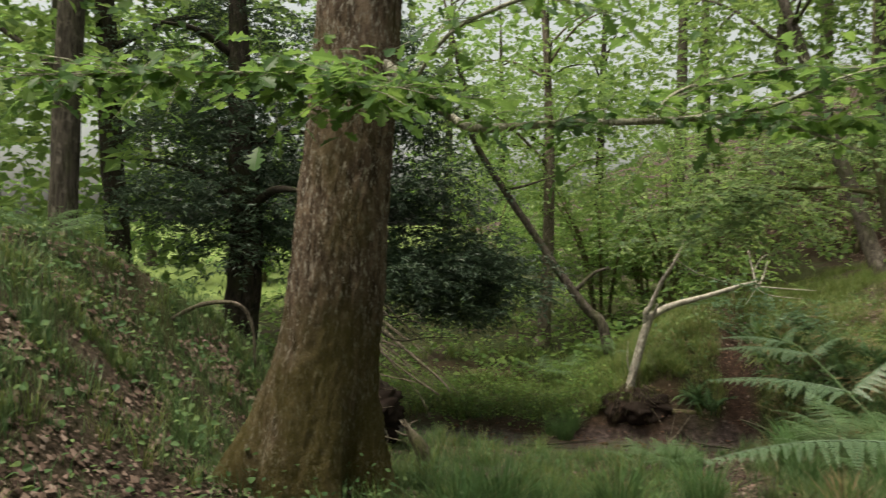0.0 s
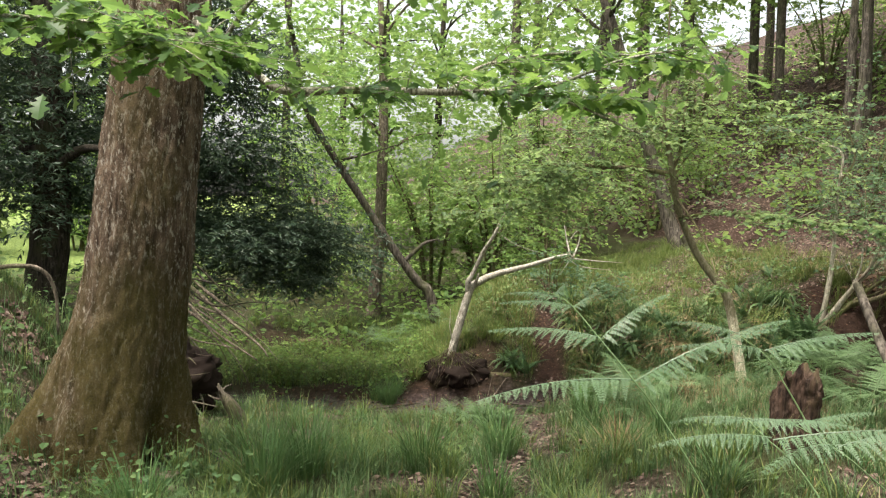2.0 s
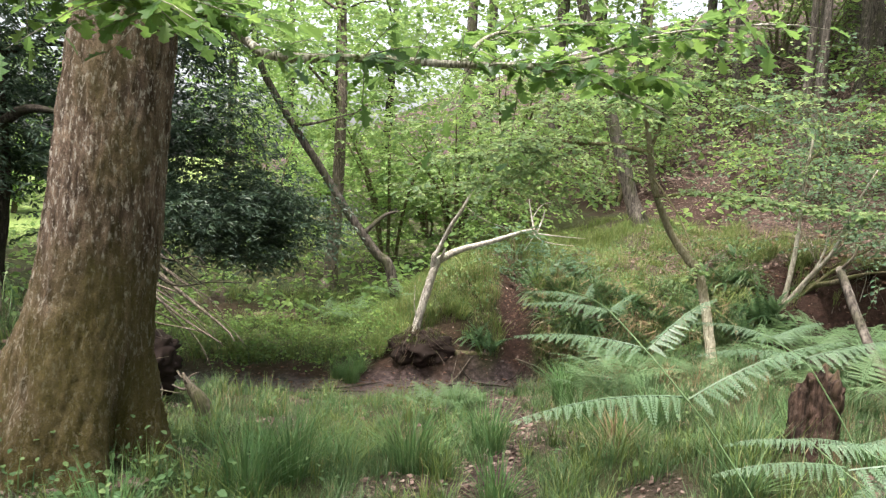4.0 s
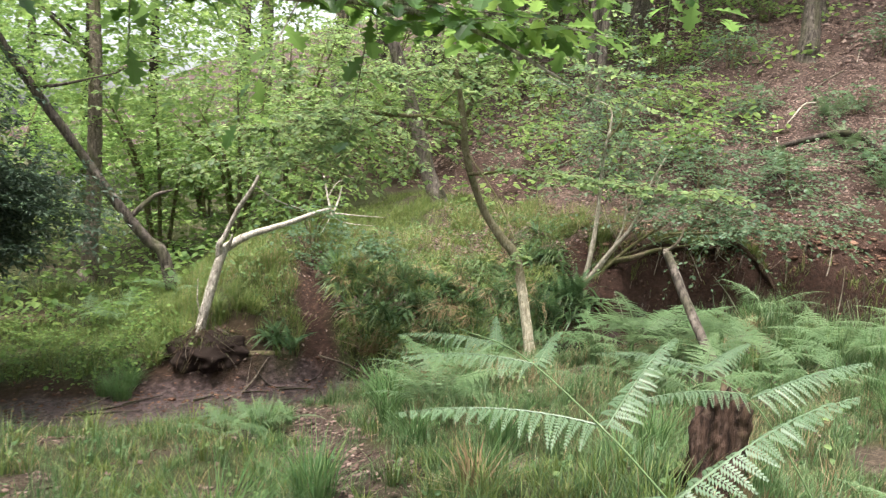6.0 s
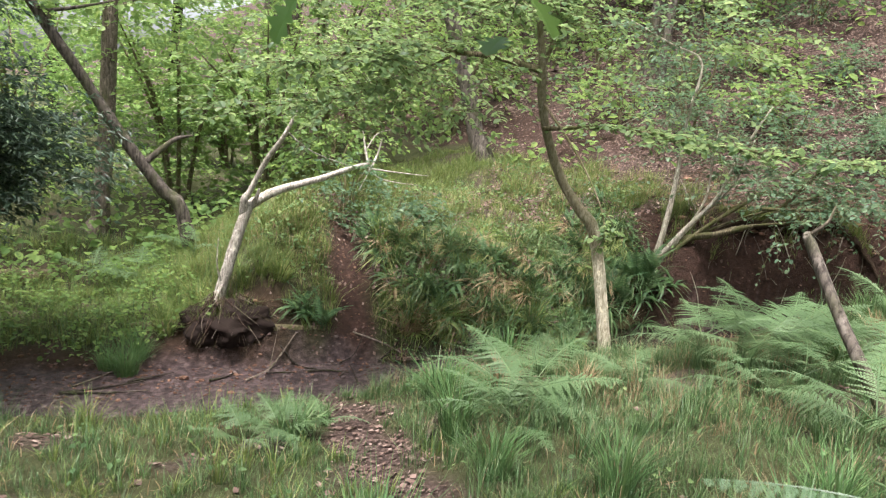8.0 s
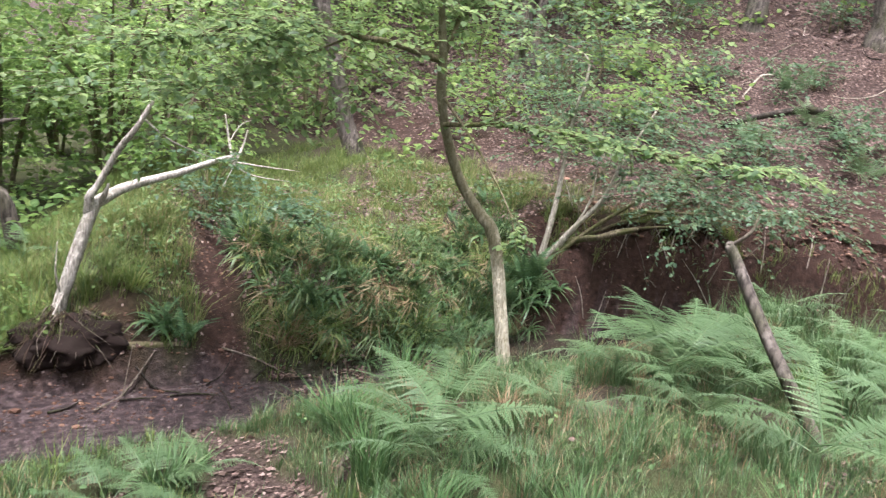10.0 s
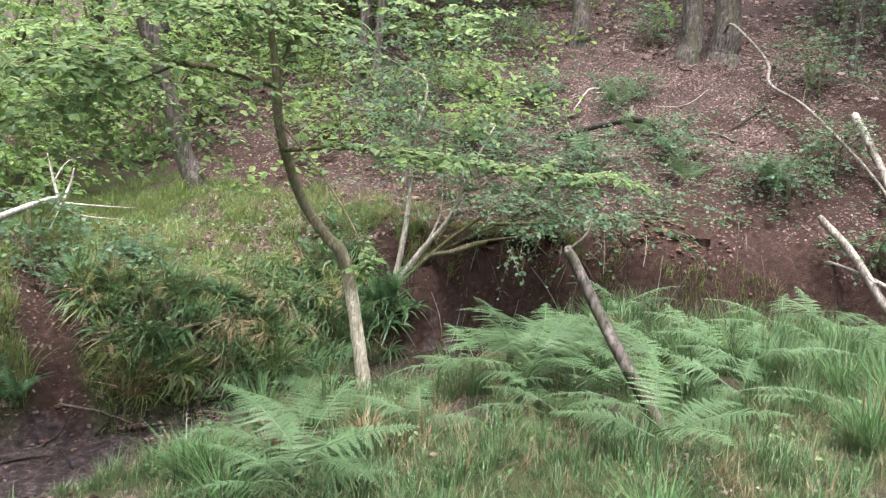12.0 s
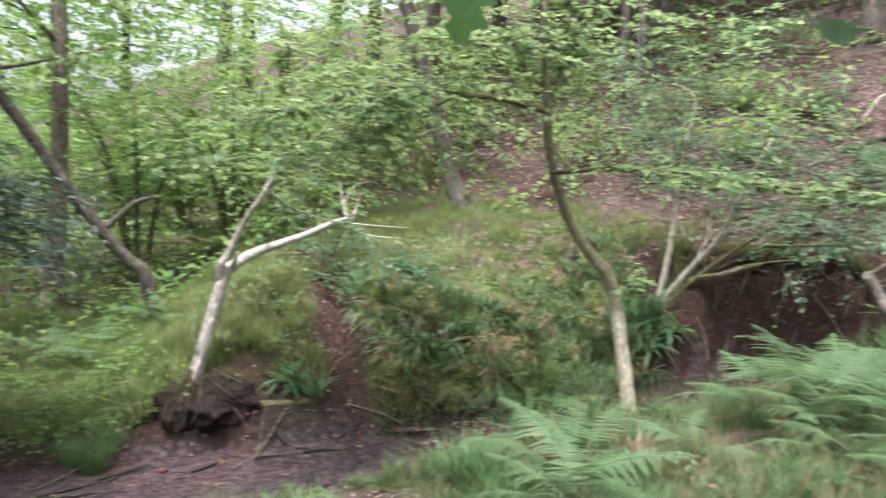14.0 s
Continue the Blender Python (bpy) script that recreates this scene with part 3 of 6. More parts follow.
# ---- the old oak with its low overhanging branch
OAK = (-0.76, 5.24)
oak = thing("oak_tree", "old oak with fissured mossy trunk and a low leafy branch", "tree", (*OAK, on_ground(*OAK)))
axis = smooth_path([(-0.73, 5.24, -0.45, 0.50), (-0.72, 5.24, -0.15, 0.44), (-0.67, 5.25, 0.1, 0.40), (-0.62, 5.26, 0.4, 0.37), (-0.56, 5.27, 0.75, 0.35), (-0.52, 5.27, 1.1, 0.335),
                    (-0.49, 5.28, 1.5, 0.322), (-0.45, 5.29, 1.9, 0.308), (-0.41, 5.3, 2.4, 0.30), (-0.34, 5.35, 3.5, 0.29), (-0.28, 5.4, 5.0, 0.26), (-0.2, 5.5, 8.0, 0.2), (-0.1, 5.6, 11.0, 0.06)], 14)
SIDES = 110
ang = np.linspace(0, 2 * math.pi, SIDES, endpoint=False)
zz = axis[:, 2:3]
flare = np.clip((0.55 - zz) / 0.9, 0, 1) ** 1.6
lobes = 1 + flare * (0.2 * np.cos(4 * (ang - 0.2))[None] + 0.16 * np.cos(7 * ang + 1.0)[None]) + 0.03 * np.cos(3 * ang + 0.8 * zz)
cells = np.sin(ang * 31 + 2.2 * np.sin(zz * 3.1 + ang * 3)) * np.sin(zz * 17 + 5 * np.sin(ang * 9) + 1.5 * np.sin(ang * 23))
ribs = np.abs(np.sin(ang * 16 + 1.7 * np.sin(zz * 4.3 + 2 * np.sin(ang * 4)) + 0.8 * np.sin(zz * 11 + ang * 7)))
skin = axis[:, 3:4] * (1 - 0.12 * smoothstep(-0.2, 0.7, zz)) * lobes * (1 + 0.035 * ribs + 0.02 * cells + 0.008 * rng.normal(size=cells.shape))
ov = np.stack([axis[:, 0:1] + skin * np.cos(ang), axis[:, 1:2] + skin * np.sin(ang), np.broadcast_to(zz, skin.shape)], -1)
ov[:, :, 0] -= 0.06
oi = np.arange(ov.shape[0] * SIDES).reshape(-1, SIDES)
oj = np.roll(oi, -1, 1)
part("trunk", mesh_np("trunk", ov.reshape(-1, 3), np.stack([oi[:-1], oj[:-1], oj[1:], oi[1:]], -1).reshape(-1, 4), OAK_BARK), oak, "grey-brown fissured trunk with olive moss at its foot")
LOW = [(-0.42, 5.25, 2.45, 0.05), (-0.1, 5.0, 2.2, 0.035), (0.13, 4.84, 1.99, 0.026), (0.29, 4.65, 1.89, 0.024), (0.69, 4.43, 1.89, 0.021), (1.13, 4.26, 1.88, 0.018), (1.42, 4.19, 1.89, 0.014), (1.75, 4.09, 1.84, 0.009), (2.1, 3.95, 1.68, 0.004)]
LOW2 = [(1.42, 4.19, 1.89, 0.011), (1.7, 4.1, 1.94, 0.009), (1.98, 3.87, 2.05, 0.006), (2.4, 3.6, 2.1, 0.003)]
LOW3 = [(-0.1, 5.0, 2.2, 0.025), (-0.5, 4.5, 2.15, 0.018), (-1.1, 4.2, 2.1, 0.012), (-1.9, 4.0, 2.05, 0.005)]
LOW4 = [(-0.1, 5.0, 2.2, 0.014), (0.2, 4.4, 2.4, 0.011), (0.9, 3.7, 2.45, 0.008), (1.7, 3.3, 2.4, 0.004)]
LOW5 = [(1.13, 4.26, 1.88, 0.012), (1.5, 4.8, 2.15, 0.009), (2.2, 5.0, 2.3, 0.007), (3.0, 4.8, 2.25, 0.003)]
LOW6 = [(0.13, 4.84, 1.99, 0.018), (0.0, 4.4, 2.0, 0.012), (-0.25, 4.0, 1.98, 0.009), (-0.3, 3.75, 1.98, 0.004)]
for run in (LOW, LOW2, LOW3, LOW4, LOW5, LOW6):
    part("branch", tubes("branch", [run], OAK_LIMB, 8, 0.12, 3), oak)
oak_twigs = np.vstack([twigs_along(r, c, 0.42, 0.6, s, flat=0.3) for r, c, s in ((LOW, 44, 0.2), (LOW2, 16, 0.1), (LOW3, 90, 0.15), (LOW4, 30, 0.1), (LOW5, 50, 0.1), (LOW6, 44, 0.1))])
oak_twigs[:, :, 2] = np.maximum(oak_twigs[:, :, 2], np.where(oak_twigs[:, :, 0] > 0.9, 1.86, 1.74))
sprays = np.array([[(1.2, 4.3, 1.88), (1.13, 4.76, 1.52)], [(0.7, 4.45, 1.9), (0.72, 4.6, 1.66)], [(1.42, 4.19, 1.89), (1.5, 4.52, 1.49)]])
oak_twigs = np.vstack([oak_twigs, sprays])
crown(oak, oak_twigs, 7, 0.112, OAK_LEAF, OAK_SHAPE, OAK_LIMB, 0.15, "bright green lobed oak leaves", 0.3)
top = np.vstack([twigs_in((-0.6, 6.2, 6.5), (3.5, 2.6, 2.6), 110, 0.9)])
p, turns, sizes = twig_leaves(top, 9, 0.17)
part("crown", stamp("crown", FAR_SHAPE, p, turns, sizes, OAK_LEAF), oak)

# ---- the leaning hazel at the water's edge
HB = (5.76, 8.38)
hazel = thing("hazel_tree", "slender leaning hazel with a pale bent trunk over the stream", "tree", (*HB, on_ground(*HB)))
part("trunk", tubes("trunk", [[(5.78, 8.36, -1.05, 0.074), (5.76, 8.38, -0.9, 0.066), (5.7, 8.45, -0.43, 0.059), (5.63, 8.52, 0.03, 0.057), (5.56, 8.59, 0.33, 0.057), (5.47, 8.69, 0.47, 0.052), (5.32, 8.83, 0.73, 0.045), (5.14, 8.87, 1.08, 0.042), (4.99, 8.86, 1.45, 0.040), (4.9, 8.8, 1.76, 0.037), (4.79, 8.77, 2.14, 0.025), (4.71, 8.71, 2.38, 0.022), (4.66, 8.6, 3.1, 0.015), (4.6, 8.5, 4.2, 0.005)]], HAZEL_TRUNK, 16, 0.08, 9), hazel, "bent trunk, pale below and mossy above")
H1 = [(4.89, 8.81, 1.72, 0.034), (4.51, 8.99, 1.79, 0.027), (4.19, 9.09, 1.79, 0.023), (3.75, 9.25, 1.81, 0.02), (3.46, 9.29, 1.78, 0.016), (3.1, 9.35, 1.62, 0.009), (2.7, 9.45, 1.5, 0.004)]
H2 = [(5.03, 8.83, 1.2, 0.022), (5.29, 8.3, 1.26, 0.016), (5.55, 7.69, 1.24, 0.013), (5.77, 7.02, 1.19, 0.011), (5.99, 6.17, 1.18, 0.004)]
H3 = [(4.9, 8.8, 1.76, 0.026), (4.97, 8.75, 2.04, 0.02), (4.99, 8.73, 2.44, 0.017), (5.1, 8.8, 3.2, 0.008)]
H4 = [(4.79, 8.77, 2.14, 0.016), (4.71, 8.84, 2.3, 0.013), (4.4, 9.07, 2.25, 0.01), (3.7, 9.3, 2.2, 0.004)]
H5 = [(3.75, 9.25, 1.81, 0.01), (3.5, 9.0, 1.7, 0.009), (3.2, 8.8, 1.6, 0.004)]
H6 = [(4.19, 9.09, 1.79, 0.012), (4.0, 9.5, 1.6, 0.009), (3.6, 9.9, 1.35, 0.007), (3.2, 10.2, 1.2, 0.003)]
H7 = [(4.99, 8.86, 1.45, 0.014), (5.1, 8.4, 1.0, 0.01), (5.0, 7.9, 0.6, 0.006), (4.9, 7.7, 0.35, 0.003)]
for run in (H1, H2, H3, H4, H5, H6, H7):
    part("branch", tubes("branch", [run], HAZEL_BARK, 8, 0.08, 4), hazel)
hz = np.vstack([twigs_along(r, c, l, 0.5, s, flat=0.22) for r, c, l, s in ((H1, 100, 0.6, 0.25), (H2, 85, 0.42, 0.15), (H3, 90, 0.5, 0.2), (H4, 75, 0.55, 0.2), (H5, 60, 0.45, 0.2), (H6, 80, 0.55, 0.2), (H7, 6, 0.25, 0.4))])
hz = np.vstack([hz, twigs_in((3.4, 9.6, 1.9), (1.9, 1.4, 0.8), 140, 0.5, flat=0.08), twigs_in((4.3, 9.3, 1.55), (1.0, 0.9, 0.4), 60, 0.5, flat=0.08), twigs_in((3.2, 10.2, 1.15), (0.9, 0.8, 0.3), 70, 0.45, flat=0.12), twigs_in((4.6, 8.9, 2.5), (1.8, 1.2, 0.45), 60, 0.5, flat=0.1), twigs_in((5.7, 8.2, 2.2), (1.3, 1.2, 0.6), 60, 0.5, flat=0.1)])
crown(hazel, hz, 9, 0.068, HAZEL_LEAF, HAZEL_SHAPE, HAZEL_BARK, 0.2, "light green layered leaves")

# ---- coppiced shrub on the cut bank
BB = (8.06, 10.08)
bush = thing("coppice_shrub", "many-stemmed shrub with mossy base leaning over the red bank", "shrub", (*BB, on_ground(*BB)))
part("root_crown", tubes("root_crown", [[(7.6, 10.2, -0.85, 0.06), (7.75, 10.16, -0.7, 0.07), (7.96, 10.12, -0.52, 0.085), (8.12, 10.05, -0.4, 0.07), (8.3, 9.8, -0.05, 0.05), (8.3, 9.3, 0.12, 0.035), (8.3, 8.85, 0.3, 0.02)]], HAZEL_BARK, 12, 0.12, 2), bush, "moss-covered arching base")
B = [[(8.11, 10.09, -0.45, 0.04), (8.16, 10.03, 0.14, 0.034), (8.19, 10.0, 0.65, 0.027), (8.19, 9.99, 1.22, 0.02), (8.05, 9.8, 1.75, 0.012)],
     [(8.11, 10.09, -0.42, 0.032), (8.24, 9.77, 0.09, 0.028), (8.36, 9.45, 0.56, 0.023), (8.37, 9.25, 1.07, 0.017), (8.5, 9.0, 1.7, 0.008)],
     [(8.15, 10.03, -0.4, 0.028), (8.35, 9.5, 0.2, 0.022), (8.6, 8.9, 0.75, 0.016), (8.8, 8.5, 1.2, 0.007)],
     [(8.01, 9.74, 1.74, 0.016), (8.01, 9.74, 2.18, 0.013), (7.77, 10.03, 2.35, 0.01), (7.4, 10.4, 2.6, 0.004)],
     [(8.01, 9.74, 1.74, 0.012), (8.12, 9.6, 2.13, 0.01), (7.97, 9.8, 2.78, 0.006)],
     [(8.7, 9.0, 0.3, 0.022), (8.9, 8.6, 0.9, 0.018), (9.0, 8.4, 1.35, 0.009)],
     [(8.5, 8.9, 0.5, 0.02), (9.0, 8.2, 0.6, 0.014), (9.6, 7.4, 0.75, 0.006)],
     [(8.13, 10.06, -0.4, 0.022), (8.3, 9.65, 0.25, 0.017), (8.5, 9.35, 0.75, 0.013), (8.55, 9.2, 1.3, 0.006)],
     [(8.3, 9.7, 0.0, 0.018), (8.6, 9.2, 0.35, 0.014), (8.95, 8.75, 0.6, 0.011), (9.3, 8.3, 0.95, 0.005)],
     [(8.2, 9.9, -0.2, 0.016), (8.32, 9.6, 0.5, 0.012), (8.33, 9.6, 1.0, 0.009), (8.25, 9.5, 1.5, 0.004)],
     [(8.3, 9.5, 0.05, 0.018), (8.45, 9.1, 0.25, 0.014), (8.75, 8.5, 0.42, 0.01), (9.0, 8.0, 0.65, 0.004)]]
for k, run in enumerate(B):
    run = [(a, b, c, 1.12 * r) for a, b, c, r in run]
    part("stem", tubes("stem", [run], PALE_BARK if k in (0, 1, 3, 7, 9) else HAZEL_BARK, 8, 0.07, 20 + k), bush)
bt = np.vstack([twigs_along(r, 24, 0.6, 0.4, 0.55, flat=0.12) for r in B] + [twigs_in((8.9, 8.7, 1.05), (1.9, 2.2, 0.9), 120, 0.5, flat=0.08), twigs_in((8.0, 9.9, 2.2), (2.0, 1.7, 1.2), 130, 0.5, flat=0.10), twigs_in((9.3, 7.9, 0.85), (0.9, 1.2, 0.35), 130, 0.45, flat=0.06), twigs_in((8.8, 8.6, 0.7), (0.8, 0.8, 0.3), 90, 0.45, flat=0.06)])
crown(bush, bt, 9, 0.06, BUSH_LEAF, HAZEL_SHAPE, HAZEL_BARK, 0.2, "layers of small mid-green leaves")

# ---- the dead white tree with its root ball
dead = thing("dead_tree", "bleached dead tree, forked and barkless, on an upturned root ball", "tree", (2.75, 11.3, on_ground(2.75, 11.3)))
part("trunk", tubes("trunk", [[(2.72, 11.3, -1.25, 0.07), (2.74, 11.28, -1.05, 0.062), (2.85, 11.25, -0.55, 0.062), (3.0, 11.27, -0.03, 0.058), (3.12, 11.35, 0.08, 0.054), (3.49, 11.61, 0.19, 0.048), (4.06, 11.96, 0.28, 0.038), (5.04, 12.78, 0.42, 0.028), (5.35, 13.09, 0.36, 0.018)]], DEAD_WOOD, 12, 0.1, 31), dead)
for run in ([(2.98, 11.27, -0.05, 0.05), (2.96, 11.22, 0.12, 0.042), (3.02, 11.2, 0.23, 0.034), (3.15, 11.08, 0.59, 0.03), (3.27, 10.94, 0.85, 0.025), (3.44, 10.79, 1.34, 0.012)],
            [(3.06, 11.29, 0.02, 0.03), (3.09, 11.2, 0.15, 0.025), (3.1, 11.16, 0.25, 0.012)], [(5.3, 13.05, 0.3, 0.022), (5.24, 13.12, 0.6, 0.017), (5.17, 13.15, 0.95, 0.007)], [(5.3, 13.05, 0.33, 0.02), (5.4, 13.06, 0.55, 0.016), (5.45, 13.05, 0.78, 0.008)],
            [(5.3, 13.05, 0.35, 0.014), (5.7, 13.0, 0.32, 0.01), (6.2, 12.9, 0.3, 0.004)], [(3.3, 11.0, 0.9, 0.01), (3.6, 11.0, 0.7, 0.008), (4.1, 11.1, 0.55, 0.003)], [(5.3, 13.05, 0.38, 0.01), (5.1, 12.7, 0.3, 0.007), (4.8, 12.3, 0.12, 0.003)], [(5.04, 12.78, 0.42, 0.011), (5.3, 12.6, 0.25, 0.008), (5.8, 12.5, 0.2, 0.003)], [(5.24, 13.12, 0.6, 0.009), (5.45, 13.2, 0.85, 0.006), (5.8, 13.2, 0.95, 0.002)],
            [(2.78, 11.24, -0.85, 0.014), (2.70, 11.2, -0.6, 0.009), (2.70, 11.2, -0.3, 0.004)], [(2.78, 11.22, -0.8, 0.014), (2.68, 11.12, -0.95, 0.011), (2.56, 11.02, -1.1, 0.005)]):
    part("branch", tubes("branch", [run], DEAD_WOOD, 7, 0.1, 3), dead)
bm = bmesh.new()
bmesh.ops.create_icosphere(bm, subdivisions=5, radius=1)
for v in bm.verts:
    n = noise.noise(v.co * 2.1) * 0.3 + 0.12 * noise.noise(v.co * 4.5) + 0.08 * noise.noise(v.co * 9) + 0.06 * noise.noise(v.co * 19)
    v.co = Vector((v.co.x * 0.5, v.co.y * 0.40, v.co.z * (0.24 if v.co.z > 0 else 0.3))) * (1 + n)
    v.co += Vector((2.86, 11.08, -1.2))
ball = bpy.data.meshes.new("root_ball")
bm.to_mesh(ball)
bm.free()
# dark colour stands in for the shaded cavity below the root mat
ball.materials.append(SHADED_EARTH)
ball.polygons.foreach_set("use_smooth", [True] * len(ball.polygons))
clump = part("root_ball", ball, dead, "red earth held by fine roots, coloured dark for the shaded cavity")
for k in range(80):
    a = rng.uniform(3.0, 6.5) if k % 3 else rng.uniform(0, 6.28)
    s = (2.78 + 0.16 * math.cos(a), 11.15 + 0.15 * math.sin(a), -0.95 + rng.normal(0, 0.04))
    reach = rng.uniform(0.6, 1.2)
    e = (2.82 + 0.66 * reach * math.cos(a), 11.05 + 0.52 * reach * math.sin(a), -1.08 - rng.uniform(0, 0.34))
    mid = [(s[i] + e[i]) / 2 + rng.normal(0, 0.05) for i in range(3)]
    part("root", tubes("root", [[(*s, 0.007), (*mid, 0.004), (*e, 0.0016)]], (OLD_WOOD, RED_ROOT, STUMP_WOOD)[k % 3], 5, 0.1, k), clump)

# ---- the leaning post and the broken stump
post = thing("wooden_post", "weathered grey wooden post leaning among bracken", "post", (5.46, 5.53, on_ground(5.46, 5.53)))
part("shaft", tubes("shaft", [[(5.45, 5.45, -0.52, 0.049), (5.46, 5.55, -0.38, 0.046), (5.475, 5.95, 0.12, 0.042), (5.49, 6.3, 0.61, 0.038), (5.49, 6.345, 0.67, 0.032), (5.49, 6.36, 0.685, 0.012)]], HILL_BARK, 14, 0.08, 12), post)
part("twig", tubes("twig", [[(5.49, 6.34, 0.66, 0.014), (5.5, 6.22, 0.78, 0.012), (5.53, 6.2, 0.9, 0.006)]], OLD_WOOD, 6, 0.05, 1), post)
stump = thing("tree_stump", "rotten broken tree stump of reddish crumbling wood", "stump", (3.06, 3.86, on_ground(3.06, 3.86)))
sz, sa = np.linspace(-0.2, 0.62, 48)[:, None], np.linspace(0, 6.283, 44, endpoint=False)[None]
ca, sb = np.cos(sa), np.sin(sa)
ztop = 0.34 + 0.06 * np.sin(sa * 2 + 0.4) + 0.05 * wave(ca, sb, 0.8, 83) + 0.03 * np.sin(sa * 9)
szz = np.minimum(sz, ztop)
sr = (0.105 + 0.13 * np.clip(0.12 - szz, 0, 1) * 2.2 + 0.012 * np.sin(sa * 7 + szz * 9) + 0.02 * np.sin(sa * 3)) * (1 + 0.13 * wave(ca + 2.2 * szz, sb - 1.6 * szz, 1.1, 81) + 0.09 * wave(ca + 5 * szz, sb + 4 * szz, 0.5, 82)) * (1 - 0.25 * np.clip((sz - ztop) * 6, 0, 1))
sv = np.stack([3.06 + 0.12 * np.clip(szz - 0.1, 0, 1) + sr * np.cos(sa), 3.86 + sr * np.sin(sa), szz + on_ground(3.06, 3.86) + 0.02 + 0 * sa], -1)
si = np.arange(sv.shape[0] * 44).reshape(-1, 44)
sj = np.roll(si, -1, 1)
sq = np.stack([si[:-1], sj[:-1], sj[1:], si[1:]], -1).reshape(-1, 4)
sv = np.vstack([sv.reshape(-1, 3), [(3.06, 3.86, on_ground(3.06, 3.86) + 0.2)]])
cap = np.stack([si[-1], sj[-1], np.full(44, len(sv) - 1)], -1)
cap = np.hstack([cap, cap[:, 2:]])[:, [0, 1, 2]]
st = np.vstack([sq[:, [0, 1, 2]], sq[:, [0, 2, 3]], cap])
part("stub", mesh_np("stub", sv, st, STUMP_WOOD), stump)


# ---------------------------------------------------------------- the wood around
def wood_tree(name, label, base, height, radius, lean=(0.0, 0.0), bark=HILL_BARK, limbs=5, leaves=(), leaf=WOOD_LEAF, size=0.16, per=8, shape=FAR_SHAPE, sides=14, twig=0.8, bow=0.0):
    """A trunk with a root flare and limbs, and crowns: (centre, radii, twigs) rows, from the trunk's foot."""
    x, y = base
    z = on_ground(x, y)
    tree = thing(name, label, "tree", (x, y, z))
    g = np.random.default_rng(int(abs(x * 131 + y * 717)) + 3)
    ts = np.array([-0.06, 0.0, 0.02, 0.06, 0.15, 0.3, 0.5, 0.75, 1.0])
    rs = radius * np.array([1.7, 1.45, 1.25, 1.06, 0.97, 0.88, 0.72, 0.45, 0.06])
    run = [(x + lean[0] * t + bow * math.sin(3.1 * t) + g.normal(0, 0.12 * radius), y + lean[1] * t + g.normal(0, 0.12 * radius), z + max(height * t, -0.4), r) for t, r in zip(ts, rs)]
    part("trunk", tubes("trunk", [run], bark, sides, 0.07, int(x * 7 + y * 3) % 97, 6), tree)
    for k in range(limbs):
        t = g.uniform(0.3, 0.85)
        a, l = g.uniform(0, 6.28), g.uniform(0.12, 0.24) * height
        s = np.array([x + lean[0] * t + bow * math.sin(3.1 * t), y + lean[1] * t, z + height * t])
        e = s + (l * math.cos(a), l * math.sin(a), l * g.uniform(0.1, 0.6))
        m = (s + e) / 2 + (0, 0, 0.12 * l)
        r = radius * 0.4 * (1 - 0.6 * t)
        part("limb", tubes("limb", [[(*s, r), (*m, r * 0.7), (*e, r * 0.2)]], bark, 7, 0.08, k), tree)
    if leaves:
        tw = np.vstack([twigs_in((x + c[0], y + c[1], z + c[2]), r, n, twig, g) for c, r, n in leaves])
        p, turns, sizes = twig_leaves(tw, per, size, 0.25, 0.5, g)
        part("crown", stamp("crown", shape, p, turns, sizes, leaf), tree)
    return tree


# dark yew behind the oak
g = np.random.default_rng(71)
boughs = []
for centre, spread, many in (((1.75, 1.5, 1.75), (1.4, 0.9, 1.1), 30), ((-0.1, 0.5, 3.9), (1.7, 1.2, 1.5), 15), ((2.7, 1.5, 1.4), (1.0, 0.8, 0.6), 14), ((1.4, 1.3, 3.5), (1.0, 0.8, 1.5), 28), ((-0.1, 0.1, 2.6), (1.1, 0.8, 1.1), 18)):
    for _ in range(many):
        d = g.normal(size=3)
        d *= g.uniform(0.35, 1.0) / np.linalg.norm(d)
        boughs.append((tuple(np.array(centre) + d * spread), (g.uniform(0.4, 0.75), g.uniform(0.4, 0.7), g.uniform(0.14, 0.3)), int(g.uniform(50, 95))))
yew = wood_tree("yew_tree", "dark evergreen yew with dense drooping foliage", (-2.3, 9.3), 6.5, 0.22, (-0.1, 0), DARK_BARK, 12, boughs, YEW_LEAF, 0.085, 13, NEEDLE_SHAPE, 12, 0.46)
wood_tree("tall_tree", "straight brown-barked tree on the grassy rise", (-4.0, 8.4), 12, 0.15, (0.3, 0.2), HILL_BARK, 4, [((-0.3, 1.0, 4.0), (2.6, 1.8, 1.3), 170)], OAK_LEAF, 0.14)

# trees in the valley beyond the bank
wood_tree("valley_tree", "upright mossy-stemmed tree with light green leaves", (2.1, 16.1), 9, 0.13, (-0.3, 0.1), OLD_WOOD, 8, [((0.4, 0.2, 4.6), (2.6, 1.8, 1.6), 420)], WOOD_LEAF, 0.12, bow=0.25)
leaner = thing("leaning_tree", "thin dark tree leaning steeply over the stream valley", "tree", (2.95, 14.0, on_ground(2.95, 14.0)))
L1 = [(3.05, 14.0, -0.95, 0.11), (2.87, 14.01, -0.37, 0.09), (2.65, 14.05, -0.17, 0.085), (2.11, 14.13, 0.55, 0.075), (1.56, 14.19, 1.37, 0.07), (1.14, 14.22, 1.98, 0.066), (0.55, 14.24, 2.97, 0.058), (0.35, 14.2, 4.0, 0.05), (0.0, 14.2, 5.5, 0.02)]
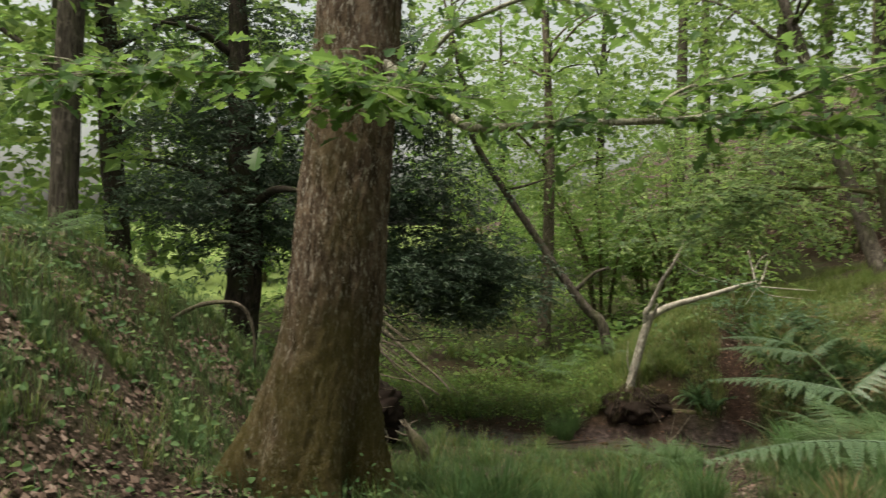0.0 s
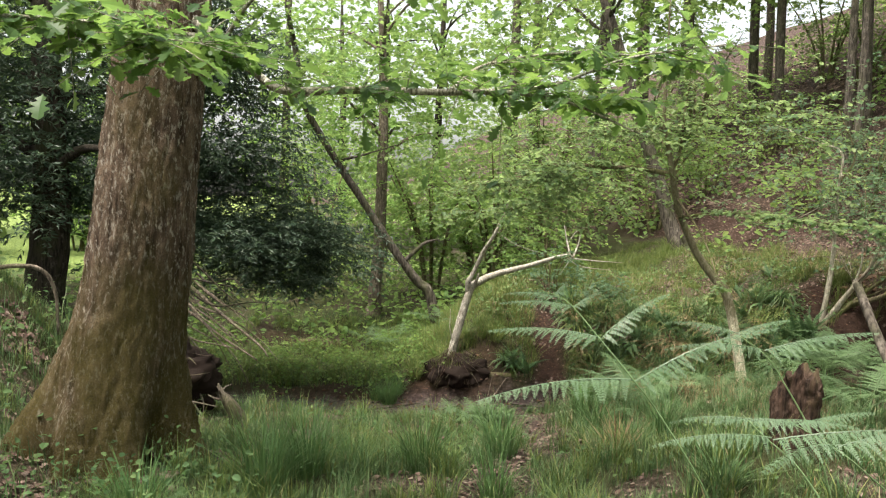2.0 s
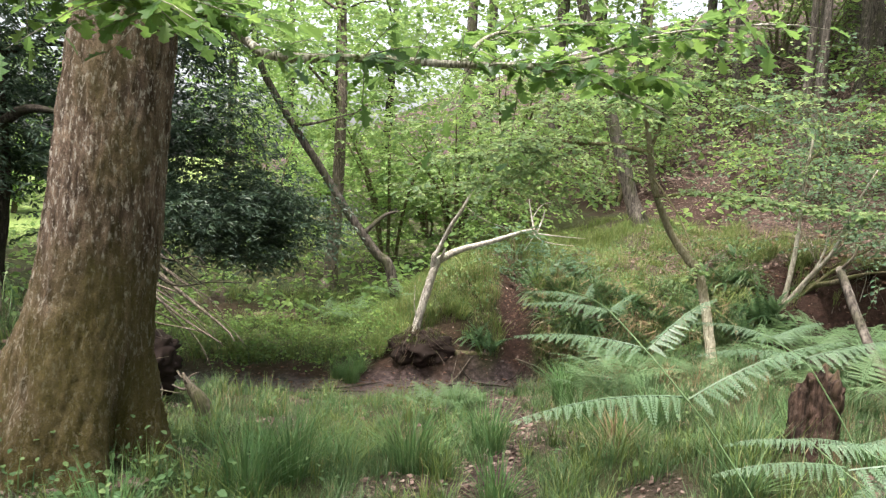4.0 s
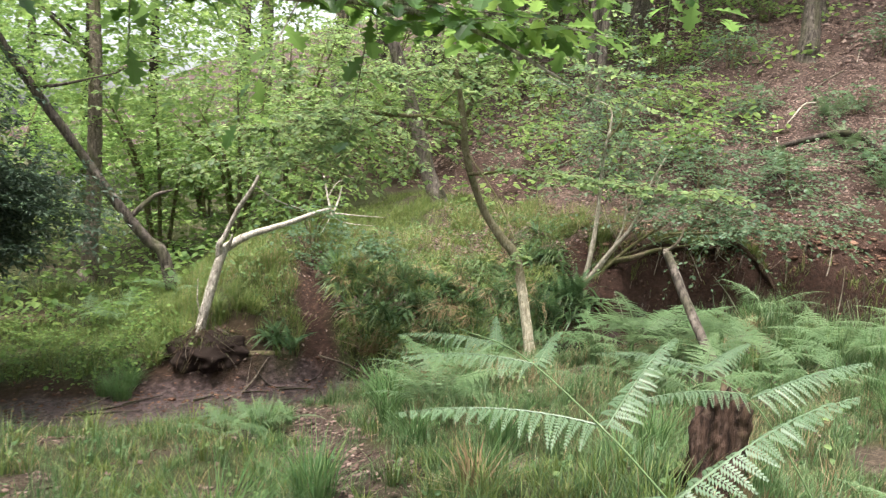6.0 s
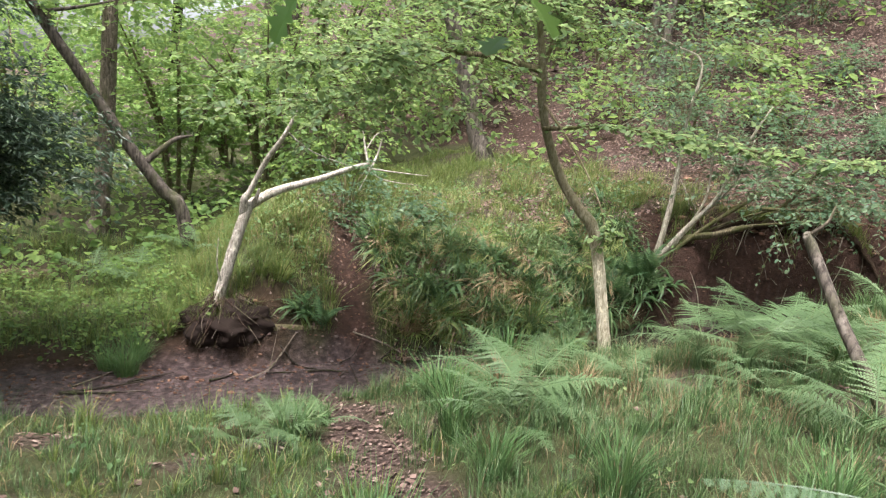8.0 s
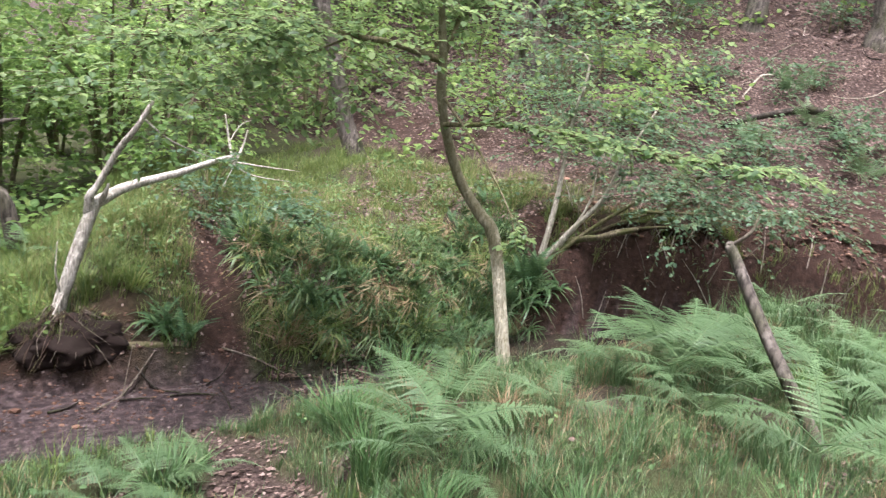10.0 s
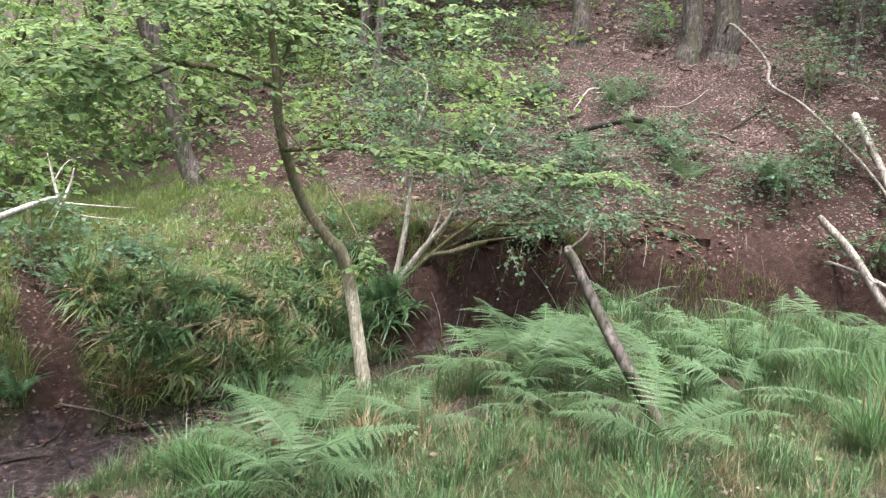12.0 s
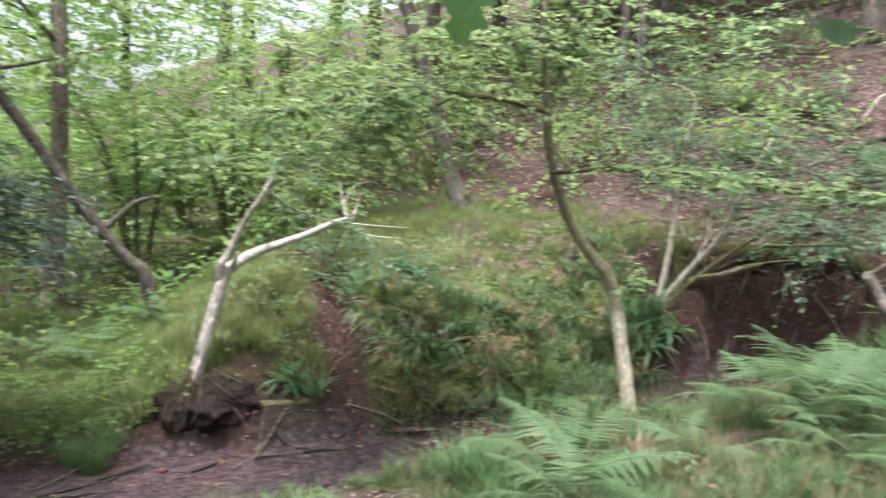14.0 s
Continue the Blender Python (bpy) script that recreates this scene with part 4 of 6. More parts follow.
part("trunk", tubes("trunk", [L1], HILL_BARK, 12, 0.1, 8), leaner)
for run in ([(2.4, 14.08, 0.15, 0.05), (2.75, 14.0, 0.5, 0.035), (3.0, 13.9, 0.6, 0.012)], [(1.14, 14.22, 1.98, 0.03), (1.6, 14.1, 2.1, 0.02), (2.2, 14.0, 2.3, 0.008)]):
    part("limb", tubes("limb", [run], HILL_BARK, 7, 0.1, 2), leaner)
lt = np.vstack([twigs_along(L1, 90, 0.9, 0.3, 0.55), twigs_in((0.6, 14.4, 3.9), (1.8, 1.2, 1.0), 160, 0.7)])
crown(leaner, lt, 8, 0.11, WOOD_LEAF, FAR_SHAPE)


def shrub(base, spread, tall, count, size=0.1, leaf=WOOD_LEAF, label="leafy light green hazel shrub of many thin stems", name="hazel_shrub", group="hazel shrubs below the hill"):
    x, y = base
    z = on_ground(x, y)
    s = thing(name, label, "shrub", (x, y, z), group)
    g = np.random.default_rng(int(abs(x) * 311 + y * 57) + 900)
    runs, thick, arm = [], min(1.0, 0.12 + 0.3 * tall), min(0.65, 0.25 + 0.4 * spread)
    for k in range(6):
        a = g.uniform(0, 6.28)
        l = spread * g.uniform(0.4, 0.9)
        e = (x + l * math.cos(a), y + l * math.sin(a), z + tall * g.uniform(0.75, 1.05))
        runs.append([(x + 0.12 * math.cos(a), y + 0.12 * math.sin(a), z - 0.1, 0.045 * thick), (x + 0.35 * l * math.cos(a), y + 0.35 * l * math.sin(a), z + 0.45 * tall, 0.034 * thick), (*e, 0.008 * thick)])
    for k, r in enumerate(runs):
        part("stem", tubes("stem", [r], HAZEL_BARK, 6, 0.08, k), s)
    tw = np.vstack([twigs_along(r, count // 12, arm, 0.2, 0.15, g, 0.15) for r in runs] + [twigs_in((x, y, z + (0.66 if tall > 1.3 else 0.55) * tall), (spread, spread, (0.36 if tall > 1.3 else 0.45) * tall), count, arm, g, 0.1, 0.15)])
    p, turns, sizes = twig_leaves(tw, 9, size, 0.2, 0.28, g)
    part("crown", stamp("crown", FAR_SHAPE, p, turns, sizes, leaf), s)
    return s


for b, sp, tl, n in (((4.6, 15.6), 1.7, 2.8, 270), ((6.4, 15.8), 1.5, 2.2, 130), ((3.6, 17.5), 1.9, 3.8, 520), ((6.6, 18.6), 2.2, 4.4, 560), ((8.8, 16.8), 1.8, 3.0, 180), ((0.2, 19.5), 1.5, 1.6, 240),
                     ((10.6, 13.6), 1.0, 0.9, 60), ((11.8, 15.6), 1.3, 1.4, 70), ((5.2, 14.3), 1.0, 1.2, 70), ((9.6, 20.0), 2.0, 4.0, 220), ((1.2, 23.5), 2.0, 4.5, 300), ((12.5, 18.0), 1.5, 2.0, 90), ((14.5, 14.6), 1.1, 1.1, 70), ((11.2, 11.2), 0.8, 0.7, 70), ((12.6, 12.6), 0.9, 0.8, 60), ((16.5, 19.5), 1.8, 2.6, 150), ((13.5, 23.5), 2.2, 4.0, 220), ((18.0, 23.0), 2.2, 3.5, 200), ((20.0, 16.0), 1.9, 2.4, 120), ((17.5, 14.2), 1.2, 1.3, 80), ((10.5, 17.5), 1.3, 1.5, 80)):
    shrub(b, sp, tl, n)

for b, sp, tl, n in (((12.3, 8.1), 0.55, 0.5, 60), ((13.3, 6.1), 0.6, 0.8, 60), ((12.2, 6.5), 0.55, 0.7, 60), ((11.3, 9.0), 0.6, 0.7, 70), ((13.8, 9.6), 0.5, 0.5, 40), ((12.8, 4.6), 0.6, 0.6, 60), ((10.9, 10.3), 0.7, 0.8, 80), ((15.4, 6.9), 0.8, 1.2, 80), ((17.2, 5.6), 1.5, 2.4, 320), ((15.6, 4.4), 1.3, 1.9, 260), ((18.8, 7.2), 1.6, 2.6, 260), ((11.8, 5.2), 0.5, 0.5, 50), ((10.3, 11.8), 0.8, 0.9, 90), ((11.4, 13.0), 0.9, 1.2, 110), ((13.0, 11.0), 0.6, 0.7, 60), ((14.6, 12.9), 0.8, 1.0, 80), ((16.2, 10.3), 0.6, 0.8, 60), ((4.75, 12.55), 0.5, 0.75, 40), ((5.05, 11.75), 0.42, 0.35, 36), ((5.45, 11.5), 0.35, 0.3, 26), ((4.5, 11.9), 0.3, 0.3, 18)):
    shrub(b, sp, tl, n, 0.07, BUSH_LEAF, "low leafy sapling on the leaf-strewn slope", "sapling", "saplings on the slope")

# trees on the hillside; those with y below 4 are unseen, added to shade the slope
hills = [((15.75, 9.3), 0.19, (0.0, 0.2)), ((16.0, 8.75), 0.23, (0.3, 0.2)), ((12.15, 14.7), 0.10, (0, 0)), ((11.9, 14.1), 0.09, (0.1, 0)), ((16.9, 6.55), 0.08, (0, 0)), ((17.3, 6.9), 0.07, (0, 0)), ((14.6, 1.0), 0.25, (0, 0)), ((17.6, 3.4), 0.22, (0, 0)), ((12.5, -2.0), 0.25, (0, 0)), ((21.0, 3.0), 0.25, (0, 0)), ((15.35, 11.55), 0.17, (0.2, 0.0)), ((14.0, 16.4), 0.13, (-0.3, 0.3)), ((14.8, 16.0), 0.115, (-0.1, 0.3)), ((19.0, 9.8), 0.2, (0, 0)), ((17.6, 12.8), 0.13, (0, 0)),
         ((13.2, 18.6), 0.125, (-0.2, 0)), ((16.4, 17.5), 0.24, (0, 0)), ((18.5, 15.0), 0.2, (0, 0)), ((20.5, 12.5), 0.22, (0, 0)), ((12.0, 21.5), 0.2, (0, 0)), ((15.0, 22.5), 0.155, (-0.4, 0)), ((18.5, 20.5), 0.25, (0, 0)), ((21.5, 17.5), 0.25, (0, 0)),
         ((10.5, 24.5), 0.22, (0.2, 0)), ((13.5, 27.5), 0.25, (0, 0)), ((17.5, 25.5), 0.155, (0, 0)), ((21, 23), 0.25, (0, 0)), ((20.0, 6.5), 0.2, (0, 0)), ((23.0, 9.0), 0.25, (0, 0)), ((8.8, 29.0), 0.25, (0, 0)), ((25, 14), 0.25, (0, 0)), ((24, 20), 0.25, (0, 0)), ((11, 33), 0.28, (0, 0))]
for (b, r, ln) in hills:
    # much fuller crowns on the unseen added trees, to cast shade on the slope
    thin = 2.6 if b[1] < 4 else 0.3 if b[1] < 15.5 else 1.9
    wood_tree("hillside_tree", "tall grey-brown tree standing on the leaf-strewn slope", b, 14 if r > 0.11 else 7, r, ln, HILL_BARK, 5, [((-0.5, -0.5, 5.8), (3.8, 3.8, 1.7), int(80 * thin)), ((0.5, -0.6, 9.5), (3.4, 3.4, 2.2), int(70 * thin))], WOOD_LEAF, 0.24, 8, FAR_SHAPE, 14, 0.9)
wood_tree("bank_tree", "grey tree leaning from the foot of the slope", (8.15, 14.4), 9, 0.14, (-2.9, 1.0), HILL_BARK, 5, [((-1.0, 0.6, 5.4), (2.2, 2.0, 1.4), 150)], WOOD_LEAF, 0.13)

# the far edge of the wood: tall trees across the meadow and all round
ring = [(-14, 24), (-9, 32), (-6, 38), (0, 35), (4, 31), (3, 40), (7, 36), (-14, 36), (-20, 29), (-19, 20), (-12, 17), (-7.5, 15.5), (-9, 9), (-12, 3), (-9, -4), (-5, -9), (1, -10), (7, -8), (12, -4), (-16, 10), (0, -16), (16, 0), (-5.5, 13.5)]
for k, b in enumerate(ring):
    g = np.random.default_rng(40 + k)
    wood_tree("woodland_tree", "tall leafy tree at the edge of the wood", b, g.uniform(11, 16), 0.22, (g.normal(0, 0.4), g.normal(0, 0.4)), HILL_BARK if k % 2 else DARK_BARK, 5,
              [((0, 0, 4.2), (2.6, 2.6, 1.9), 110), ((0.4, -0.3, 7.0), (3.2, 3.2, 2.2), 130), ((-0.4, 0.2, 10.5), (2.8, 2.8, 2.6), 110)], SUNLIT_LEAF if b[1] > 20 else WOOD_LEAF, 0.28, 8, FAR_SHAPE, 10, 1.0)
for b in ((-6.5, 27), (-11, 25), (3.5, 26.5), (-14, 14.5), (6, 23)):
    shrub(b, 2.2, 2.6, 300, 0.16, SUNLIT_LEAF, "bushy green undergrowth at the edge of the meadow", "thicket", "thickets by the meadow")

# ---- fallen poles, roots, logs and sticks
def pole(name, label, run, material, group="", sides=9, stubs=0):
    o = thing(name, label, "branch", run[0][:3], group)
    part("stick", tubes("stick", [run], material, sides, 0.13, int(run[0][0] * 10) % 50), o)
    g = np.random.default_rng(int(abs(run[0][0]) * 100) + stubs)
    for k in range(stubs):
        q = smooth_path(run, 8)
        s = q[g.integers(len(q) // 5, len(q) - 2)]
        d = g.normal(size=3)
        d *= g.uniform(0.12, 0.4) / np.linalg.norm(d)
        d[2] = abs(d[2])
        r = min(0.4 * s[3], 0.014)
        part("twig", tubes("twig", [[(*s[:3], r), (*(s[:3] + 0.5 * d + g.normal(0, 0.02, 3)), 0.7 * r), (*(s[:3] + d), 0.3 * r)]], material, 6, 0.1, k), o)


def hx(x, y, dz, r):
    return (x, y, on_ground(x, y) + dz, r)


pole("birch_pole", "broken white birch pole propped on the bank", [(11.2, 4.86, -0.2, 0.055), (11.25, 5.34, 0.45, 0.052), (11.28, 5.76, 0.86, 0.046), (11.285, 5.8, 0.9, 0.02)], POLE_WOOD, stubs=1)
pole("thin_branch", "thin bare branch lying along the slope foot", [(11.02, 4.58, 0.0, 0.03), (11.27, 5.18, 0.22, 0.026), (11.58, 5.78, 0.34, 0.02), (11.77, 6.6, 0.45, 0.014), (11.6, 7.3, 0.5, 0.006)], POLE_WOOD, stubs=4)
pole("fallen_pole", "long pale pole fallen down the slope", [(15.5, 8.6, 4.05, 0.026), (15.09, 8.32, 4.1, 0.027), (14.78, 7.58, 3.4, 0.028), (14.31, 7.37, 2.95, 0.026), (13.95, 6.74, 2.58, 0.024), (13.08, 5.93, 1.93, 0.024), (12.66, 5.27, 1.27, 0.021), (12.02, 4.64, 0.4, 0.016)], POLE_GREY, stubs=7)
pole("birch_pole", "broken white birch pole propped on the slope", [(13.59, 5.92, 2.4, 0.06), (13.15, 5.45, 1.67, 0.056), (12.69, 5.03, 0.97, 0.05), (12.32, 4.65, 0.41, 0.04)], POLE_WOOD, stubs=3)
pole("mossy_log", "thin mossy log lying along the foot of the bank", [(1.9, 11.5, -1.33, 0.05), (2.35, 11.3, -1.27, 0.05), (2.69, 11.0, -1.22, 0.05), (3.2, 10.75, -1.2, 0.045), (3.75, 10.62, -1.2, 0.04)], HAZEL_BARK)
pole("root_branch", "dry grey branch hanging from the bank edge", [(-0.7, 7.8, 0.45, 0.019), (-0.56, 7.7, 0.39, 0.018), (-0.27, 7.42, 0.19, 0.015), (0.07, 7.14, -0.04, 0.010), (0.15, 7.05, -0.13, 0.004)], OLD_WOOD)
pole("root_branch", "dry grey branch hanging from the bank edge", [(-0.7, 7.8, 0.2, 0.016), (-0.56, 7.7, 0.15, 0.015), (-0.27, 7.43, -0.02, 0.011), (0.05, 7.14, -0.17, 0.006)], OLD_WOOD)
bm = bmesh.new()
bmesh.ops.create_icosphere(bm, subdivisions=5, radius=1)
for v in bm.verts:
    n = noise.noise(v.co * 1.9 + Vector((4, 1, 2))) * 0.35 + 0.2 * noise.noise(v.co * 5) + 0.1 * noise.noise(v.co * 11) + 0.06 * noise.noise(v.co * 19)
    v.co = Vector((v.co.x * 0.46, v.co.y * 0.38, v.co.z * 0.34)) * (1 + n)
plate = bpy.data.meshes.new("earth")
bm.to_mesh(plate)
bm.free()
# same near-black soil, so that this lump reads as a shaded hollow
plate.materials.append(SHADED_EARTH)
plate.polygons.foreach_set("use_smooth", [True] * len(plate.polygons))
root_plate = thing("root_plate", "earth and root mass of a fallen tree, coloured dark as a shaded hollow", "roots", (-0.8, 7.9, on_ground(-0.8, 7.9)))
o = part("earth", plate, root_plate)
o.location = (0, 0, 0.25)
g = np.random.default_rng(33)
for k in range(16):
    s = np.array([-0.75 + g.normal(0, 0.25), 7.62 + g.normal(0, 0.1), on_ground(-0.8, 7.9) + 0.3 + g.normal(0, 0.2)])
    e = s + (g.normal(0.15, 0.25), -g.uniform(0.1, 0.35), g.normal(-0.1, 0.2))
    part("root", tubes("root", [[(*s, 0.012), (*((s + e) / 2 + g.normal(0, 0.04, 3)), 0.008), (*e, 0.002)]], OLD_WOOD, 5, 0.1, k), root_plate)
g = np.random.default_rng(34)
for k in range(14):
    a = np.array([-0.75 + g.normal(0, 0.15), 7.75 + g.normal(0, 0.12), 0.35 + g.normal(0, 0.18)])
    d = np.array([g.uniform(0.35, 0.95), -g.uniform(0.0, 0.7), -g.uniform(0.1, 0.65)])
    q = [a + d * t + g.normal(0, 0.04, 3) for t in (0, 0.35, 0.7, 1.0)]
    pole("dead_branch", "thin dead branch tangled below the bank edge", [(*q[0], 0.011), (*q[1], 0.009), (*q[2], 0.006), (*q[3], 0.002)], OLD_WOOD if k % 3 else DARK_BARK, "dead branches below the bank edge", 6, 2)
pole("bank_root", "pale root arching out of the bank", [(-2.5, 7.2, 0.4, 0.02), (-2.3, 7.3, 0.54, 0.02), (-2.07, 7.37, 0.62, 0.02), (-1.82, 7.44, 0.59, 0.019), (-1.71, 7.47, 0.38, 0.016), (-1.69, 7.48, 0.0, 0.012)], OLD_WOOD)
pole("broken_snag", "short broken reddish snag beside the oak", [hx(-0.02, 6.3, -0.1, 0.075), hx(-0.04, 6.3, 0.1, 0.068), hx(-0.10, 6.29, 0.25, 0.055), hx(-0.17, 6.3, 0.34, 0.03), hx(-0.21, 6.3, 0.44, 0.006)], OLD_WOOD, stubs=3)
pole("hill_root", "dark root hanging over a hollow on the slope", [hx(11.7, 9.9, 0.05, 0.03), hx(12.2, 9.5, 0.22, 0.05), hx(12.7, 8.9, 0.28, 0.06), hx(12.7, 8.3, 0.1, 0.03)], DARK_BARK)
pole("fallen_stick", "pale forked stick lying on the near bank", [hx(2.95, 7.0, 0.04, 0.014), hx(3.1, 7.15, 0.07, 0.018), hx(3.3, 7.35, 0.08, 0.016), hx(3.55, 7.6, 0.05, 0.008)], OLD_WOOD, stubs=2)
pole("fallen_log", "mossy fallen log across the far stream flat", [hx(0.5, 14.1, 0.08, 0.1), hx(0.9, 14.0, 0.1, 0.12), hx(1.4, 14.1, 0.08, 0.1)], HAZEL_BARK)
g = np.random.default_rng(5)
for k in range(20):
    u = g.uniform(0, 1)
    x = 1.5 + 4.2 * u
    y = 10.05 - 0.16 * (x - 2) + g.uniform(0.05, 0.75)
    a, l, r = g.normal(0.1, 0.5), g.uniform(0.25, 0.8), g.uniform(0.005, 0.013)
    pts = [(x + t * l * math.cos(a), y + t * l * math.sin(a) + g.normal(0, 0.02)) for t in (-0.5, 0, 0.5)]
    pole("stick", "dark wet stick lying on the stream mud", [hx(px, py, 0.012 + r * 0.6, r * q) for (px, py), q in zip(pts, (1, 0.9, 0.4))], DARK_BARK if k % 3 else OLD_WOOD, "sticks on the stream bed", 6)
for k in range(26):
    x, y = g.uniform(8.9, 11.6), g.uniform(6.0, 10.2)
    d, _ = along(STREAM, np.array(x), np.array(y))
    if not 0.3 < d < 1.3:
        continue
    zt = on_ground(x, y)
    pole("hanging_root", "thin bare root hanging from the cut bank", [(x, y, zt, 0.009), (x - 0.05, y - 0.05, zt + 0.2, 0.008), (x - 0.2 - g.uniform(0, 0.15), y - 0.15, zt + g.uniform(-0.15, 0.5), 0.003)], OLD_WOOD, "roots on the red bank", 5)


g = np.random.default_rng(15)
for k in range(46):
    x, y = g.uniform(10.5, 16.5), g.uniform(4.0, 14.5)
    if side_of(np.array(x), np.array(y)) < 1.2:
        continue
    a, l, r = g.uniform(0, 3.14), g.uniform(0.4, 1.5), g.uniform(0.006, 0.02)
    pts = [(x + t * l * math.cos(a) + g.normal(0, 0.04), y + t * l * math.sin(a) + g.normal(0, 0.04)) for t in (-0.5, -0.15, 0.2, 0.5)]
    pole("slope_stick", "thin fallen stick lying among leaves on the slope", [hx(px, py, 0.02 + r, r * q) for (px, py), q in zip(pts, (1, 0.9, 0.7, 0.3))], (OLD_WOOD, DARK_BARK, PALE_BARK)[k % 3], "sticks on the slope", 6)
for k in range(80):
    x = g.uniform(8.4, 11.2)
    y = np.interp(x, (8.6, 9.5, 10.3, 11.2), (9.35, 8.4, 7.0, 5.1)) + g.uniform(-0.1, 0.9)
    z = on_ground(x, y)
    e = (x + g.normal(0, 0.22), y + g.normal(0, 0.22), z + g.uniform(0.25, 0.75))
    pole("dry_stem", "thin dry stem standing on the cut bank", [(x, y, z - 0.03, 0.006), ((x + e[0]) / 2 + 0.03, (y + e[1]) / 2, (z + e[2]) / 2, 0.005), (*e, 0.002)], (PALE_BARK, OLD_WOOD)[k % 2], "dry stems on the red bank", 5)


# ---------------------------------------------------------------- ferns
def frond_mesh(name, length, width, pairs, droop, seed, fine=True, bare=0.22, lift=0.42, taper=False, material=None):
    """A bracken frond along +y from its stalk: tapering pinnae, each cut into small lobes."""
    g = np.random.default_rng(seed)
    V, F = [], []

    def spine(t):
        return np.array([0.03 * math.sin(3 * t + seed), length * t * (1 - 0.12 * droop * t), length * (lift * t - droop * 0.62 * t * t)])
    before = None
    for i in range(pairs):
        t = bare + (1 - bare) * (i + 0.3) / pairs
        w = width * (math.sin(min(1, (t - bare) / (1 - bare) * 1.15 + 0.22) * math.pi) ** 0.75) * 0.5
        if taper:
            w = width * 0.5 * (1.06 - t) ** 0.8 * min(1, 0.72 + 2.2 * t)
        elif t > 0.75:
            w = max(w * 0.9, width * 0.5 * (1.02 - t) * 1.5)
        o = spine(t)
        if before is not None:
            k = len(V)
            V += [before, o, o + (0.0012, 0, 0), before + (0.0012, 0, 0)]
            F.append((k, k + 1, k + 2, k + 3))
        before = o
        for side in (-1, 1):
            ax = np.array([side * 0.93, 0.34 + 0.1 * g.normal(), (-0.3 if taper else -0.10) + 0.07 * g.normal()])
            ax /= np.linalg.norm(ax)
            fw = np.array([0.0, 1.0, 0.36 - 1.1 * droop * t]) - ax * ax[1]
            fw /= np.linalg.norm(fw)
            pitch = length * (1 - bare) / pairs
            if fine:
                m, last, bend = 10, None, g.normal(0, 0.06)
                for j in range(m + 1):
                    u = j / (m + 0.4)
                    c = o + ax * w * u + np.array([0, 0, -(0.30 if taper else 0.16) * w * u * u]) + fw * bend * w * u * u
                    if last is not None:
                        k = len(V)
                        V += [last, c, c + fw * 0.05 * pitch, last + fw * 0.05 * pitch]
                        F.append((k, k + 1, k + 2, k + 3))
                    last = c
                    reach = pitch * (0.50 if taper else 0.44) * (1 - u) ** 0.6 + 0.02 * pitch
                    broad = 0.52 * w / m
                    for lobe in (-1, 1):
                        out = fw * lobe + ax * 0.5 + np.array([0, 0, -0.12])
                        k = len(V)
                        V += [c, c + out * reach * 0.45 - ax * broad, c + out * reach, c + out * reach * 0.5 + ax * broad]
                        F.append((k, k + 1, k + 2, k + 3))
            else:
                k = len(V)
                hb = pitch * 0.42
                V += [o - fw * hb, o + ax * w * 0.5 - fw * hb * 0.75 + (0, 0, -0.03 * w), o + ax * w + (0, 0, -0.14 * w), o + ax * w * 0.5 + fw * hb * 0.75 + (0, 0, -0.03 * w), o + fw * hb]
                F += [(k, k + 1, k + 3, k + 4), (k + 1, k + 2, k + 3, k + 3)]
    pts = np.array([spine(t) for t in np.linspace(0, 1, 12)])
    tv, tq, _ = tube_arrays(pts, np.linspace(0.0055, 0.0012, 12), 4, 0, 1)
    V, back = np.unique(np.round(np.array(V), 5), axis=0, return_inverse=True)
    n = len(V)
    F = back.ravel()[np.array(F)]
    tri = np.vstack([F[:, [0, 1, 2]], F[F[:, 2] != F[:, 3]][:, [0, 2, 3]], tq[:, [0, 1, 2]] + n, tq[:, [0, 2, 3]] + n])
    return mesh_np(name, np.vstack([np.array(V), tv]), tri, material or FERN_LEAF, False)


FRONDS = [frond_mesh("frond", 0.95, 0.46, 23, 0.6, 1), frond_mesh("frond", 0.9, 0.38, 22, 0.8, 2), frond_mesh("frond", 0.8, 0.40, 21, 0.45, 3)]
NARROW = [frond_mesh("frond", 0.62, 0.15, 24, 0.8, 4, False, material=BANK_FERN), frond_mesh("frond", 0.55, 0.13, 22, 1.05, 5, False, material=BANK_FERN)]


def fern(x, y, fronds, scale=1.0, kinds=FRONDS, facing=None, rise=20, label="green bracken fern with arching finely cut fronds", stem=0.0, z=None, name="bracken_fern", group="bracken along the stream"):
    g = np.random.default_rng(int(abs(x) * 977 + abs(y) * 331))
    zz = on_ground(x, y) if z is None else z
    f = thing(name, label, "fern", (x, y, zz), group)
    for k in range(fronds):
        a = (facing[k] if facing is not None else 360 * k / fronds + g.uniform(-25, 25))
        o = new("frond", kinds[k % len(kinds)])
        o.parent = f
        s = scale * g.uniform(0.8, 1.15)
        o.matrix_basis = pose(0.02 * g.normal(), 0.02 * g.normal(), stem * g.uniform(0.6, 1.0), rise + g.uniform(-12, 14), g.uniform(-14, 14), a) @ Matrix.Diagonal((s, s, s, 1))
        if stem > 0.1:
            st = new("stalk", STALK)
            st.parent = f
            st.matrix_basis = Matrix.Translation((o.location.x, o.location.y, -0.03)) @ Matrix.Diagonal((1, 1, o.location.z + 0.03, 1))
    return f


